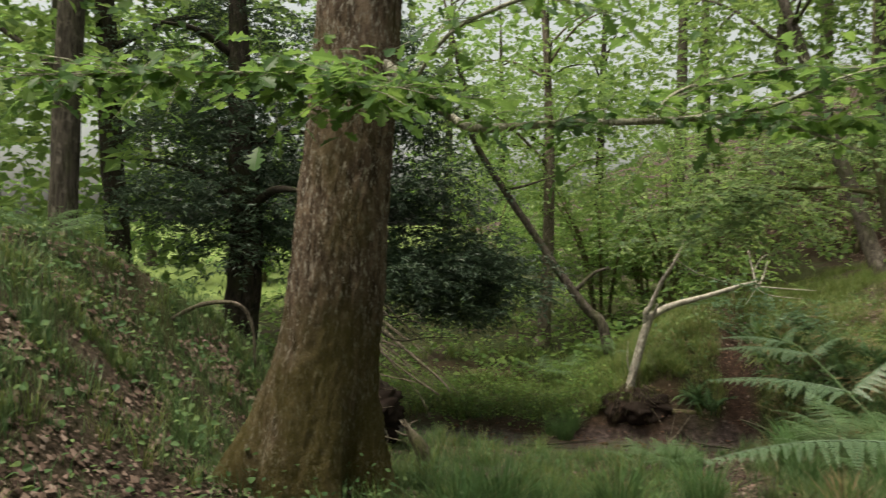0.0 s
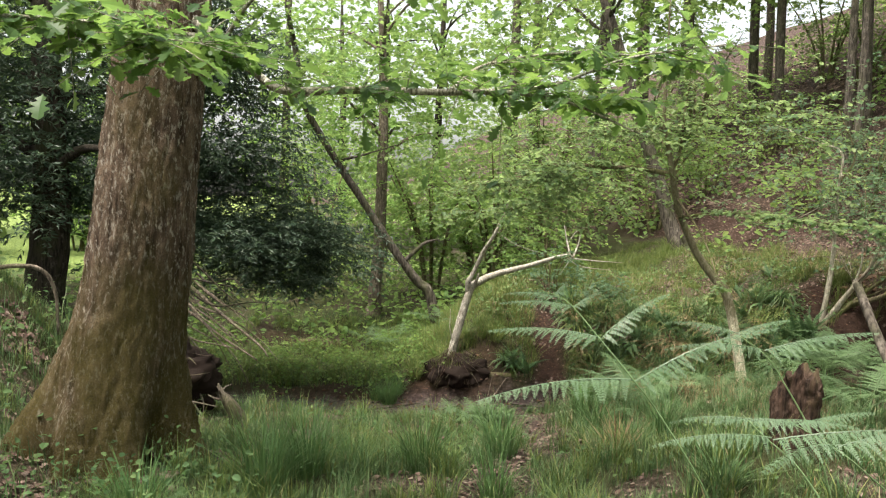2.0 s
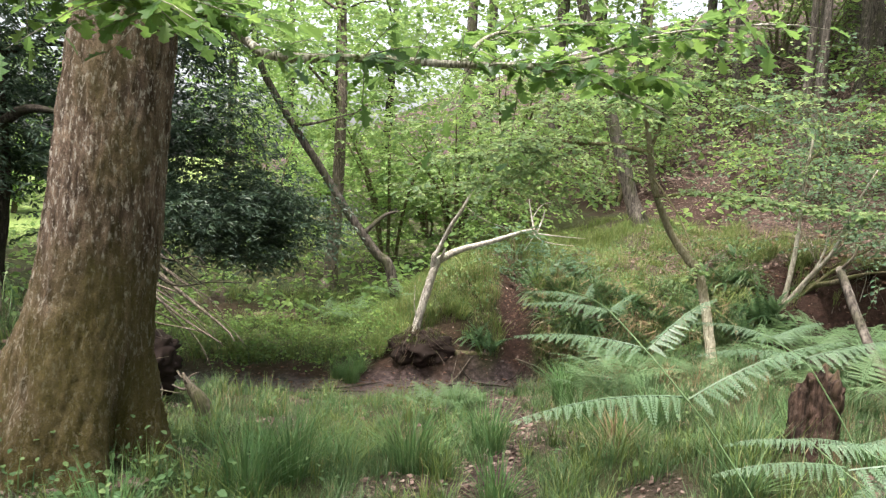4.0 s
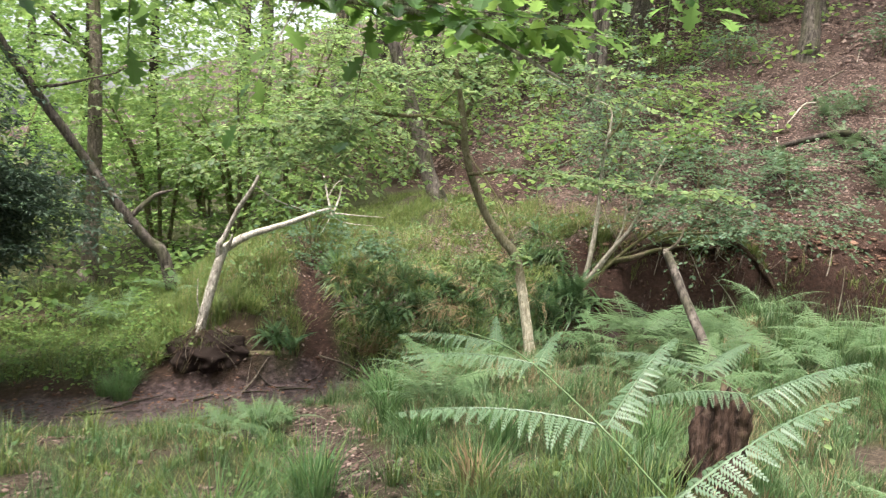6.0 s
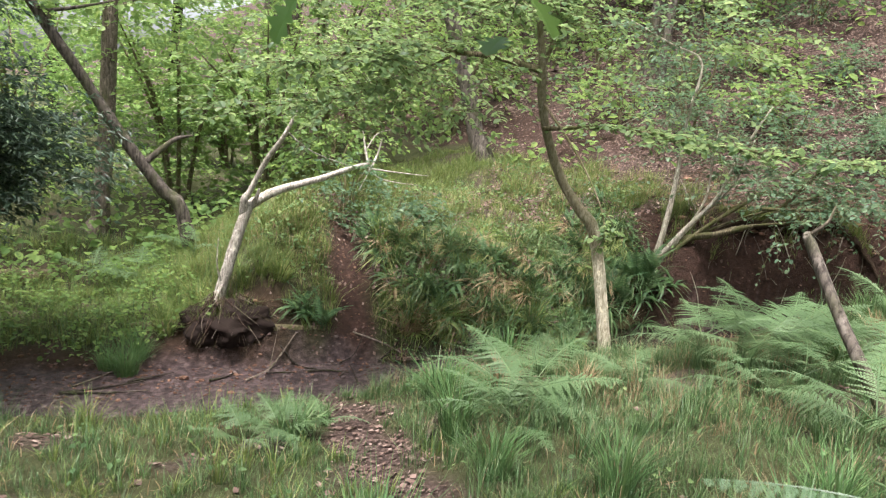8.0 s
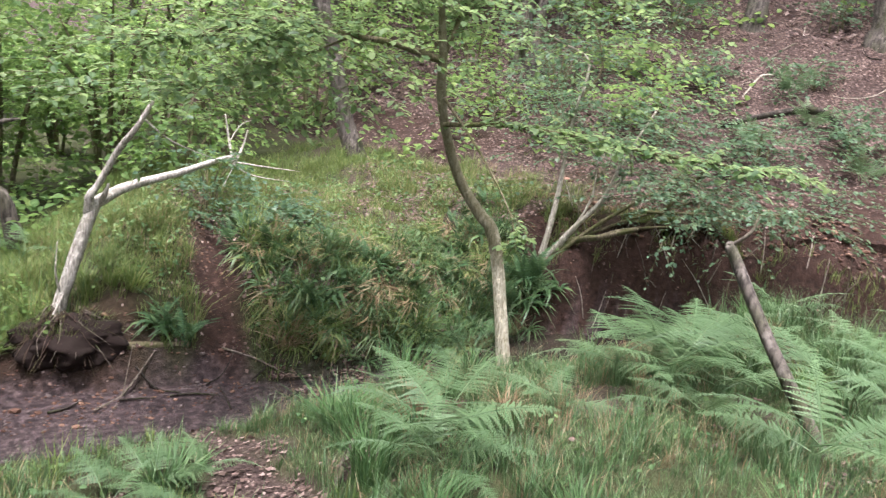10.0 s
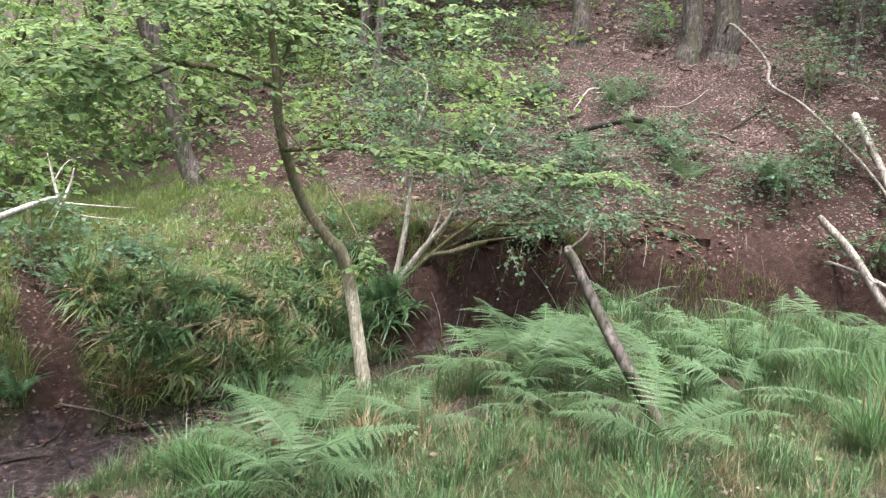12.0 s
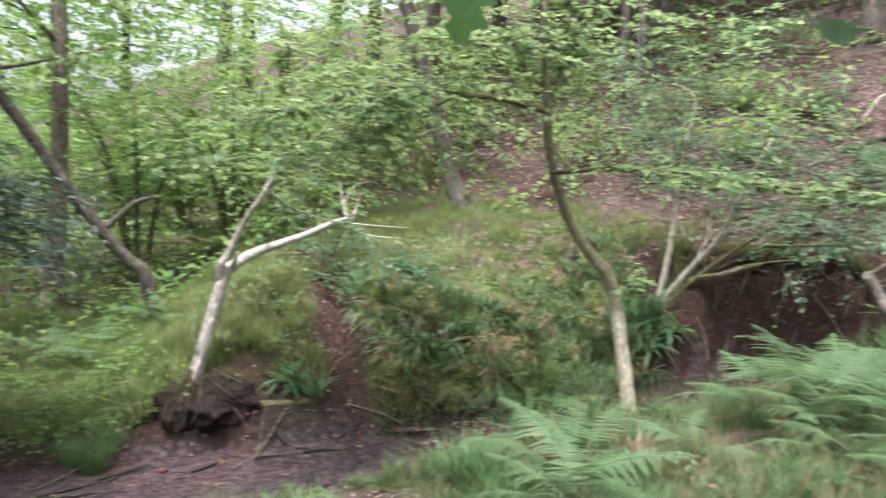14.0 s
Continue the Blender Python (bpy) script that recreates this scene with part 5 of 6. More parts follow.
sv_, sq_, _ = tube_arrays(np.array([(0, 0, 0), (0.008, 0, 0.35), (-0.006, 0.004, 0.7), (0, 0, 1.0)]), [0.006, 0.0055, 0.005, 0.0045], 5, 0, 0)
STALK = mesh_np("stalk", sv_, sq_, FERN_LEAF)

# the near plants beside the track: each frond carries pairs of long pinnae
PINNA = [frond_mesh("pinna", 1.0, 0.36, 16, 0.3, 7, True, 0.03, 0.22, True, TALL_FERN), frond_mesh("pinna", 1.0, 0.33, 15, 0.4, 8, True, 0.03, 0.28, True, TALL_FERN)]


def tall_bracken(spine, pairs, label="tall bracken frond with level feathery pinnae beside the track"):
    """spine: points from the ground up; pairs: node and the tips of the two pinnae that leave it."""
    x, y, z = spine[0]
    b = thing("tall_bracken", label, "fern", (x, y, z), "tall bracken beside the track")
    part("stalk", tubes("stalk", [[(*q, 0.0042 - 0.0026 * k / len(spine)) for k, q in enumerate(spine)]], FERN_LEAF, 6, 0, 0), b)
    k = 0
    for node, *tips in pairs:
        for tip in tips:
            d = Vector(tip) - Vector(node)
            o = new("pinna", PINNA[k % 2])
            o.parent = b
            o.matrix_basis = Matrix.Translation(Vector(node) - Vector(spine[0])) @ d.to_track_quat("Y", "Z").to_matrix().to_4x4() @ Matrix.Diagonal((d.length * 1.06,) * 3 + (1,))
            k += 1


tall_bracken([(1.95, 2.62, on_ground(1.95, 2.62)), (1.86, 2.72, 0.2), (1.72, 2.88, 0.5), (1.64, 2.98, 0.63), (1.56, 3.12, 0.76), (1.53, 3.42, 0.87), (1.46, 3.62, 0.9)],
             [((1.65, 2.97, 0.62), (1.05, 3.08, 0.5), (2.17, 2.81, 0.83)), ((1.56, 3.12, 0.76), (1.2, 3.48, 0.71), (1.92, 3.2, 0.92)), ((1.535, 3.36, 0.855), (1.28, 3.62, 0.82), (1.72, 3.46, 0.9)), ((1.5, 3.5, 0.88), (1.34, 3.75, 0.85), (1.6, 3.62, 0.92))])
tall_bracken([(2.12, 2.2, on_ground(2.12, 2.2)), (2.08, 2.3, 0.2), (2.02, 2.45, 0.42), (1.98, 2.62, 0.5), (2.02, 2.8, 0.52)],
             [((1.99, 2.58, 0.5), (2.5, 2.3, 0.56), (1.62, 2.75, 0.42)), ((2.01, 2.74, 0.52), (2.37, 2.62, 0.5), (1.77, 2.9, 0.46))])
tall_bracken([(2.5, 2.2, on_ground(2.5, 2.2)), (2.42, 2.3, 0.2), (2.3, 2.5, 0.4), (2.25, 2.65, 0.46), (2.25, 2.85, 0.48)],
             [((2.27, 2.6, 0.46), (2.75, 2.45, 0.55), (1.85, 2.45, 0.42)), ((2.25, 2.8, 0.48), (2.6, 2.8, 0.5), (1.98, 2.95, 0.44))])
tall_bracken([(2.7, 3.0, on_ground(2.7, 3.0)), (2.6, 3.1, 0.25), (2.5, 3.25, 0.55), (2.45, 3.35, 0.66), (2.4, 3.55, 0.72)],
             [((2.46, 3.33, 0.66), (2.95, 3.2, 0.74), (2.05, 3.5, 0.62)), ((2.42, 3.5, 0.71), (2.75, 3.55, 0.75), (2.2, 3.8, 0.7))])
for x, y, n, s, h in ((3.3, 2.6, 5, 0.9, 0.35), (3.5, 6.85, 8, 0.9, 0.12), (3.85, 7.2, 8, 0.85, 0.14), (3.3, 6.6, 6, 0.7, 0.08), (5.6, 6.25, 7, 0.8, 0.2), (6.3, 6.4, 7, 0.85, 0.3), (5.2, 6.85, 7, 0.8, 0.25), (5.35, 6.5, 8, 0.9, 0.3), (5.7, 6.85, 7, 0.9, 0.32), (6.1, 6.8, 8, 0.95, 0.36), (6.6, 7.1, 8, 0.9, 0.35), (5.0, 6.1, 6, 0.7, 0.15),
                      (4.75, 5.3, 6, 0.85, 0.2), (6.4, 5.9, 6, 0.85, 0.25), (7.2, 5.6, 6, 0.85, 0.2), (7.0, 6.6, 6, 0.85, 0.3), (6.1, 5.25, 5, 0.7, 0.22), (6.7, 5.35, 5, 0.75, 0.25), (7.7, 6.1, 6, 0.8, 0.25), (8.9, 5.6, 6, 0.8, 0.3), (9.7, 5.3, 6, 0.8, 0.3), (4.4, 6.8, 5, 0.6, 0.12), (7.9, 6.9, 6, 0.8, 0.3), (2.26, 7.8, 7, 0.5, 0.1), (2.0, 7.7, 6, 0.45, 0.08), (2.6, 7.95, 6, 0.45, 0.08), (9.2, 4.6, 6, 0.8, 0.2), (10.4, 4.6, 6, 0.85, 0.2), (8.2, 5.0, 5, 0.8, 0.15), (5.2, 8.3, 6, 0.6, 0.06), (6.3, 9.62, 6, 0.55, 0.1), (6.05, 9.68, 5, 0.5, 0.1), (-3.2, 6.6, 6, 0.8, 0.2), (2.2, 13.2, 6, 0.9, 0.2), (1.7, 13.8, 6, 0.9, 0.2), (2.9, 13.2, 5, 0.8, 0.15)):
    fern(x, y, n, s, stem=h, rise=10)
for x, y in ((12.6, 8.9), (12.0, 7.8), (11.6, 9.3), (12.3, 6.6), (13.2, 9.6)):
    fern(x, y, 9, 0.75, rise=35, label="small fern growing from the leafy slope", group="ferns on the slope", name="slope_fern")
# hart's-tongue and male ferns hanging on the bank face
g = np.random.default_rng(11)
for k in range(30):
    x = g.uniform(4.8, 7.9)
    d0 = np.interp(x, (4.5, 6.5, 8), (9.55, 9.2, 9.2)) + np.interp(x, (4.5, 8), (0.62, 0.42))
    y = d0 + g.uniform(0.25, 1.35)
    fern(x, y, 7, g.uniform(0.55, 0.9), NARROW, rise=44, label="dark green tufted fern hanging on the bank face", group="ferns on the bank face", name="bank_fern")
for x, y in ((7.3, 9.72), (7.5, 9.78), (7.7, 9.75), (7.15, 9.85)):
    fern(x, y, 9, 1.15, NARROW, rise=58, label="bright green fern tuft drooping over the water", group="ferns over the water", name="water_fern", z=on_ground(x, y) + 0.04)
for x, y in ((7.55, 9.85), (7.35, 9.95), (3.55, 10.75), (3.7, 10.6), (4.9, 10.6), (4.55, 11.45), (4.75, 11.6)):
    fern(x, y, 10, 0.85, NARROW, rise=42, label="dark green tufted fern hanging on the bank face", group="ferns on the bank face", name="bank_fern")


# ---------------------------------------------------------------- grass, herbs, litter, stones
BLADE = (np.array([(-0.5, 0, 0), (0.5, 0, 0), (-0.42, 0.12, 0.5), (0.42, 0.12, 0.5), (-0.05, 0.5, 0.92), (0.05, 0.5, 0.92)]), np.array([(0, 1, 3, 2), (2, 3, 5, 4)]))


def blades(name, x, y, length, width, material, label, lean=0.6, g=rng, z=None, aim=None):
    n = len(x)
    zz = ground_z(x, y) - 0.01 if z is None else z
    a = g.uniform(0, 6.283, n) if aim is None else aim
    l = length * g.uniform(0.45, 1.25, n) * (1 if z is not None else 0.55 + 0.75 * smoothstep(-0.5, 0.9, wave(x, y, 0.8, 24) + 0.5 * wave(x, y, 0.3, 25)))
    b = lean * g.uniform(0.3, 1.7, n)
    v, f = BLADE
    c, s = np.cos(a)[:, None], np.sin(a)[:, None]
    wx, wy, wz = v[None, :, 0] * width, v[None, :, 1] * (l * b)[:, None], v[None, :, 2] * (l * (1 - 0.2 * b))[:, None]
    V = np.stack([x[:, None] + wx * c - wy * s, y[:, None] + wx * s + wy * c, zz[:, None] + wz], -1)
    F = f[None] + (np.arange(n) * len(v))[:, None, None]
    ob = new(name, mesh_np(name, V.reshape(-1, 3), F.reshape(-1, 4), material, False))
    return tagged(ob, label, "grass", kind="stuff")


def scatter(n, x0, x1, y0, y1, weight, g=rng):
    x, y = g.uniform(x0, x1, n), g.uniform(y0, y1, n)
    k = g.uniform(0, 1, n) < weight(x, y)
    return x[k], y[k]


def grassy(x, y):
    m = masks(x, y)
    patch = smoothstep(-1.0, 0.3, wave(x, y, 0.9, 20) + 0.5 * wave(x, y, 0.35, 21))
    return np.clip(1 - 1.3 * (m["mud"] + m["soil"] + 0.92 * m["litter"]), 0, 1) * (0.4 + 0.6 * patch)


def clumped(n, each, x0, x1, y0, y1, weight, radius, g=rng):
    """Places of blades in loose tufts, and the way each blade leans: outward from its tuft."""
    cx, cy = scatter(n, x0, x1, y0, y1, weight, g)
    a = g.uniform(0, 6.283, (len(cx), each))
    r = radius * np.sqrt(g.uniform(0, 1, (len(cx), each))) * g.uniform(0.5, 1.5, len(cx))[:, None]
    return (cx[:, None] + r * np.cos(a)).ravel(), (cy[:, None] + r * np.sin(a)).ravel(), (a - math.pi / 2 + g.normal(0, 0.6, a.shape)).ravel()


near_side = lambda x, y: grassy(x, y) * (1 - 0.6 * smoothstep(3.2, 2.4, x) * smoothstep(5.6, 6.6, y)) * smoothstep(-0.6 - 0.7 * smoothstep(5.4, 6.4, x), -1.2 - 1.1 * smoothstep(5.4, 6.4, x), side_of(x, y))
x, y = scatter(95000, -3.0, 8.0, 1.0, 9.3, near_side)
blades("grass", x, y, 0.15, 0.005, GRASS_LEAF, "uneven green grass on the near bank", 0.9)
x, y, a = clumped(6200, 26, -2.5, 8.5, 2.0, 9.2, near_side, 0.06)
blades("grass", x, y, 0.21, 0.0042, GRASS_LEAF, "clumps of fine green grass on the near bank", 0.75, aim=a)
x, y, a = clumped(700, 16, 3.0, 9.5, 2.6, 8.6, near_side, 0.05)
blades("grass", x, y, 0.30, 0.0032, STRAW, "wisps of dry grass among the green on the near bank", 0.95, aim=a)
x, y, a = clumped(2400, 24, 7.0, 12.0, 2.0, 9.0, near_side, 0.07)
blades("grass", x, y, 0.40, 0.007, GRASS_LEAF, "long lush grass beside the slope foot", 0.6, aim=a)
x, y = scatter(72000, 2.0, 10.0, 9.4, 15.5, lambda x, y: grassy(x, y) * (side_of(x, y) > 0))
blades("grass", x, y, 0.16, 0.007, BANK_GRASS, "yellowish grass on the far bank", 0.95)
x, y, a = clumped(1500, 24, 2.0, 9.0, 9.8, 14.5, lambda x, y: grassy(x, y) * (side_of(x, y) > 0.4), 0.06)
blades("grass", x, y, 0.30, 0.007, BANK_GRASS, "pale arching grass clumps on the far bank", 1.0, aim=a)
x, y = scatter(16000, -5.0, 3.0, 10.4, 16.0, lambda x, y: grassy(x, y) * (side_of(x, y) > 0))
blades("grass", x, y, 0.26, 0.009, GRASS_LEAF, "lush grass on the low stream flat")
x, y, a = clumped(2000, 22, -4.0, 3.6, 10.8, 15.5, lambda x, y: grassy(x, y) * (side_of(x, y) > 0.8), 0.08)
blades("grass", x, y, 0.30, 0.008, BANK_GRASS, "yellow-green grass clumps on the low stream flat", 0.9, aim=a)
x, y = scatter(20000, -7.0, -0.8, 1.0, 9.6, lambda x, y: grassy(x, y) * (side_of(x, y) < 0))
blades("grass", x, y, 0.30, 0.008, GRASS_LEAF, "long grass on the rise", 0.8)
x, y, a = clumped(2600, 22, -6.0, 3.0, 2.0, 9.0, near_side, 0.06)
blades("grass", x, y, 0.24, 0.0065, BANK_GRASS, "yellow-green grass clumps round the oak and on the rise", 0.9, aim=a)
x, y = scatter(8000, 0.0, 9.0, 2.0, 9.0, lambda x, y: grassy(x, y) * (side_of(x, y) < 0))
blades("dry_grass", x, y, 0.17, 0.006, STRAW, "dry straw-coloured grass stems", 1.1)
x, y = scatter(12000, 2.5, 9.0, 9.6, 13.5, lambda x, y: grassy(x, y) * (side_of(x, y) > 0))
blades("dry_grass", x, y, 0.24, 0.007, STRAW, "dry straw-coloured grass on the far bank", 1.2)
# long grass that hangs down the bank face
x = rng.uniform(4.6, 7.8, 2400)
y = np.interp(x, (4.5, 6.5, 8), (9.55, 9.2, 9.2)) + np.interp(x, (4.5, 8), (0.62, 0.42)) + rng.uniform(0.12, 1.2, 2400)
blades("grass", x, y, 0.30, 0.012, GRASS_LEAF, "long grass hanging down the bank face", 1.2, aim=math.pi + rng.normal(0, 0.8, 2400))


def arch_tuft(name, n, length, width, material, seed, droop=1.0, spread=0.05):
    """A tuft of broad blades that rise, arch over and hang; each tapers to a point."""
    g = np.random.default_rng(seed)
    V, F = [], []
    for _ in range(n):
        a = g.uniform(0, 6.283)
        l, d, w = length * g.uniform(0.55, 1.2), droop * g.uniform(0.6, 1.4), width * g.uniform(0.6, 1.2)
        out, across = np.array([math.cos(a), math.sin(a), 0]), np.array([-math.sin(a), math.cos(a), 0])
        o = out * g.uniform(0, spread)
        k = len(V)
        for t, q in ((0, 0.6), (0.25, 1.0), (0.5, 0.95), (0.75, 0.7), (1.0, 0.05)):
            p = o + out * l * (0.25 * t + 0.5 * t * t) + (0, 0, l * (1.05 * t - 0.95 * d * t * t) - 0.02) + across * 0.06 * l * t * t * g.normal()
            tw = across * 0.5 * w * q + np.array([0, 0, 0.15 * w * q * g.normal()])
            V += [p - tw, p + tw]
        F += [(k + 2 * j, k + 2 * j + 1, k + 2 * j + 3, k + 2 * j + 2) for j in range(4)]
    return mesh_np(name, np.array(V), np.array(F), material)


def face_spot(g, low, high, x0=4.55, x1=7.75):
    x = g.uniform(x0, x1)
    return x, float(np.interp(x, (4.5, 6.5, 8), (9.55, 9.2, 9.2)) + np.interp(x, (4.5, 8), (0.62, 0.42)) + g.uniform(low, high))


ARCH = {"straw": [arch_tuft("grass_tuft", 46, 0.42, 0.011, STRAW, s, 1.25) for s in (1, 2)],
        "green": [arch_tuft("grass_tuft", 60, 0.46, 0.014, GRASS_LEAF, s, 1.15) for s in (3, 4)],
        "yellow": [arch_tuft("grass_tuft", 60, 0.40, 0.013, BANK_GRASS, s, 1.2) for s in (5, 6)],
        "strap": [arch_tuft("fern_tuft", 15, 0.38, 0.042, STRAP_LEAF, s, 1.0, 0.03) for s in (7, 8)]}
g = np.random.default_rng(97)
for kind, many, label in (("green", 46, "arching tuft of long green grass on the bank face"), ("yellow", 62, "yellowish tuft of long grass on the bank face"), ("straw", 40, "dry straw tuft hanging on the bank face")):
    for k in range(many):
        x, y = face_spot(g, 0.0, 1.3)
        o = tagged(new("grass_tuft", ARCH[kind][k % 2]), label, "grass", "grass tufts on the bank face")
        s = g.uniform(0.65, 1.2)
        o.matrix_basis = pose(x, y, on_ground(x, y), g.uniform(10, 35), 0, g.uniform(-40, 40)) @ Matrix.Diagonal((s, s, s, 1))
spots = [face_spot(g, 0.15, 1.2) for _ in range(22)] + [(7.55, 9.72), (7.75, 9.7), (7.9, 9.72), (8.05, 9.66), (7.65, 9.85), (7.95, 9.9), (4.7, 11.0), (4.85, 10.9), (3.5, 10.8), (3.62, 10.7)]
for k, (x, y) in enumerate(spots):
    o = tagged(new("strap_fern", ARCH["strap"][k % 2]), "tuft of glossy undivided strap fern leaves", "fern", "strap ferns on the bank")
    s = g.uniform(0.7, 1.1) * (1.35 if 22 <= k < 28 else 1)
    o.matrix_basis = pose(x, y, on_ground(x, y), g.uniform(5, 25), 0, g.uniform(-40, 40)) @ Matrix.Diagonal((s, s, s, 1))

x = rng.uniform(7.6, 11.2, 9000)
y = np.interp(x, (7.6, 8.6, 9.5, 10.3, 11.2), (9.65, 9.45, 8.55, 7.1, 5.2)) + rng.uniform(0.25, 0.9, 9000)
keep = rng.uniform(0, 1, 9000) < smoothstep(-0.2, 0.6, wave(x, y, 1.1, 27)) * 0.8
x, y = x[keep], y[keep]
blades("grass", x, y, 0.24, 0.008, BANK_GRASS, "dry grass fringe along the top of the red bank", 1.2)
pick = rng.integers(12, 92, 5200)
lx, ly = (LIP_EDGE[pick] + outward[pick] * rng.uniform(-0.02, 0.4, 5200)[:, None] + rng.normal(0, 0.03, (5200, 2))).T
clumps = rng.uniform(0, 1, 5200) < smoothstep(-0.6, 0.5, wave(lx, ly, 0.7, 29))
blades("grass", lx[clumps], ly[clumps], 0.22, 0.008, BANK_GRASS, "grass hanging over the edge of the red bank", 1.35, rng, LIP_TOP[pick][clumps], (np.arctan2(-outward[pick][:, 1], -outward[pick][:, 0]) - math.pi / 2 + rng.normal(0, 0.7, 5200))[clumps])
for k in range(60):
    i = int(rng.integers(14, 88))
    x, y = LIP_EDGE[i] + outward[i] * rng.uniform(0.0, 0.15)
    z = float(LIP_TOP[i]) - 0.05
    l = rng.uniform(0.12, 0.5)
    pole("hanging_root", "thin bare root hanging from the cut bank", [(x, y, z, 0.006), (x + rng.normal(0, 0.04), y + rng.normal(0, 0.04), z - 0.5 * l, 0.005), (x + rng.normal(0, 0.08), y + rng.normal(0, 0.08), z - l, 0.002)], OLD_WOOD if k % 2 else PALE_BARK, "roots on the red bank", 5)
a, r = rng.uniform(0, 6.283, 900), np.sqrt(rng.uniform(0.05, 1, 900))
x, y = 2.84 + 0.5 * r * np.cos(a), 11.14 + 0.36 * r * np.sin(a)
blades("grass", x, y, 0.17, 0.006, BANK_GRASS, "turf left on the dead tree's root mat", 1.2, rng, -1.02 - 0.12 * r ** 2, a - math.pi / 2 + rng.normal(0, 0.5, 900))
# rush tufts
TUFTS = []
for k in range(3):
    g = np.random.default_rng(60 + k)
    n = 170
    a, r = g.uniform(0, 6.283, n), 0.10 * np.sqrt(g.uniform(0, 1, n))
    tx, ty = r * np.cos(a), r * np.sin(a)
    o = blades("rush_tuft", tx, ty, 0.46, 0.008, RUSH_LEAF, "dense dark green tuft of rushes", 0.95, g, np.zeros(n) - 0.02, a - math.pi / 2 + g.normal(0, 0.5, n))
    TUFTS.append(o.data)
    bpy.data.objects.remove(o)
g = np.random.default_rng(66)
spots = [(1.5, 4.35), (0.45, 4.9), (0.75, 5.2), (0.3, 5.6), (1.2, 5.1), (1.9, 5.6), (3.1, 6.9), (2.9, 6.2), (3.5, 7.6), (0.2, 4.6), (4.6, 8.4), (1.6, 11.0), (1.75, 10.8), (1.9, 11.05), (-0.4, 4.1), (3.2, 5.6), (4.0, 5.0), (2.7, 5.1)]
spots += [(g.uniform(6, 11), g.uniform(3.2, 7.8)) for _ in range(34)] + [(5.9, 4.4), (6.6, 4.1), (6.2, 3.7), (7.2, 3.9)]
for k, (x, y) in enumerate(spots):
    if side_of(np.array(x), np.array(y)) > -0.55 and y < 10:
        continue
    o = tagged(new("rush_tuft", TUFTS[k % 3]), "dense dark green tuft of rushes", "grass", "rush tufts")
    s = g.uniform(0.7, 1.15)
    o.matrix_basis = pose(x, y, on_ground(x, y), 0, 0, g.uniform(0, 360)) @ Matrix.Diagonal((s, s, s, 1))
HANG = []
for k in range(3):
    g = np.random.default_rng(80 + k)
    n = 110
    a, r = g.uniform(0, 6.283, n), 0.09 * np.sqrt(g.uniform(0, 1, n))
    o = blades("grass_tuft", r * np.cos(a), r * np.sin(a), 0.36, 0.012, (GRASS_LEAF, BANK_GRASS, STRAW)[k], "arching tuft of long grass", 1.15, g, np.zeros(n) - 0.02, a - math.pi / 2 + g.normal(0, 0.6, n))
    HANG.append(o.data)
    bpy.data.objects.remove(o)
g = np.random.default_rng(90)
for k in range(40):
    x = g.uniform(4.55, 7.7)
    y = np.interp(x, (4.5, 6.5, 8), (9.55, 9.2, 9.2)) + np.interp(x, (4.5, 8), (0.62, 0.42)) + (g.uniform(0.02, 0.3) if k % 2 else g.uniform(0.2, 1.4))
    o = tagged(new("grass_tuft", HANG[k % 3 if k % 4 else 0]), "arching tuft of long grass on the bank face", "grass", "grass tufts on the bank face")
    s = g.uniform(0.7, 1.2)
    o.matrix_basis = pose(x, y, on_ground(x, y), g.uniform(5, 30), 0, g.uniform(-30, 30)) @ Matrix.Diagonal((s, s, s, 1))
for k in range(40):
    x, y = g.uniform(2.0, 9.5), g.uniform(2.6, 8.2)
    if side_of(np.array(x), np.array(y)) > -1.4:
        continue
    o = tagged(new("grass_tuft", HANG[(0, 0, 1, 2)[k % 4]]), "arching tuft of long grass on the near bank", "grass", "grass tufts on the near bank")
    s = g.uniform(0.6, 1.1)
    o.matrix_basis = pose(x, y, on_ground(x, y), 0, 0, g.uniform(0, 360)) @ Matrix.Diagonal((s, s, s, 1))
for x, y in ((2.4, 11.35), (2.6, 11.5), (3.05, 11.45), (3.25, 11.3), (2.2, 11.25), (3.4, 11.15), (3.3, 11.6), (2.9, 11.65)):
    o = tagged(new("grass_tuft", HANG[1]), "yellowish grass tuft beside the dead tree", "grass", "grass tufts by the dead tree")
    s = g.uniform(0.7, 1.0)
    o.matrix_basis = pose(x, y, on_ground(x, y), g.uniform(0, 25), 0, g.uniform(-40, 40)) @ Matrix.Diagonal((s, s, s, 1))
for x, y in ((4.75, 11.0), (4.9, 11.15), (4.6, 11.25)):
    o = tagged(new("rush_tuft", TUFTS[0]), "overhanging tuft of long grass at the track's edge", "grass", "rush tufts")
    o.matrix_basis = pose(x, y, on_ground(x, y), 0, 0, g.uniform(0, 360)) @ Matrix.Diagonal((0.8, 0.8, 0.55, 1))


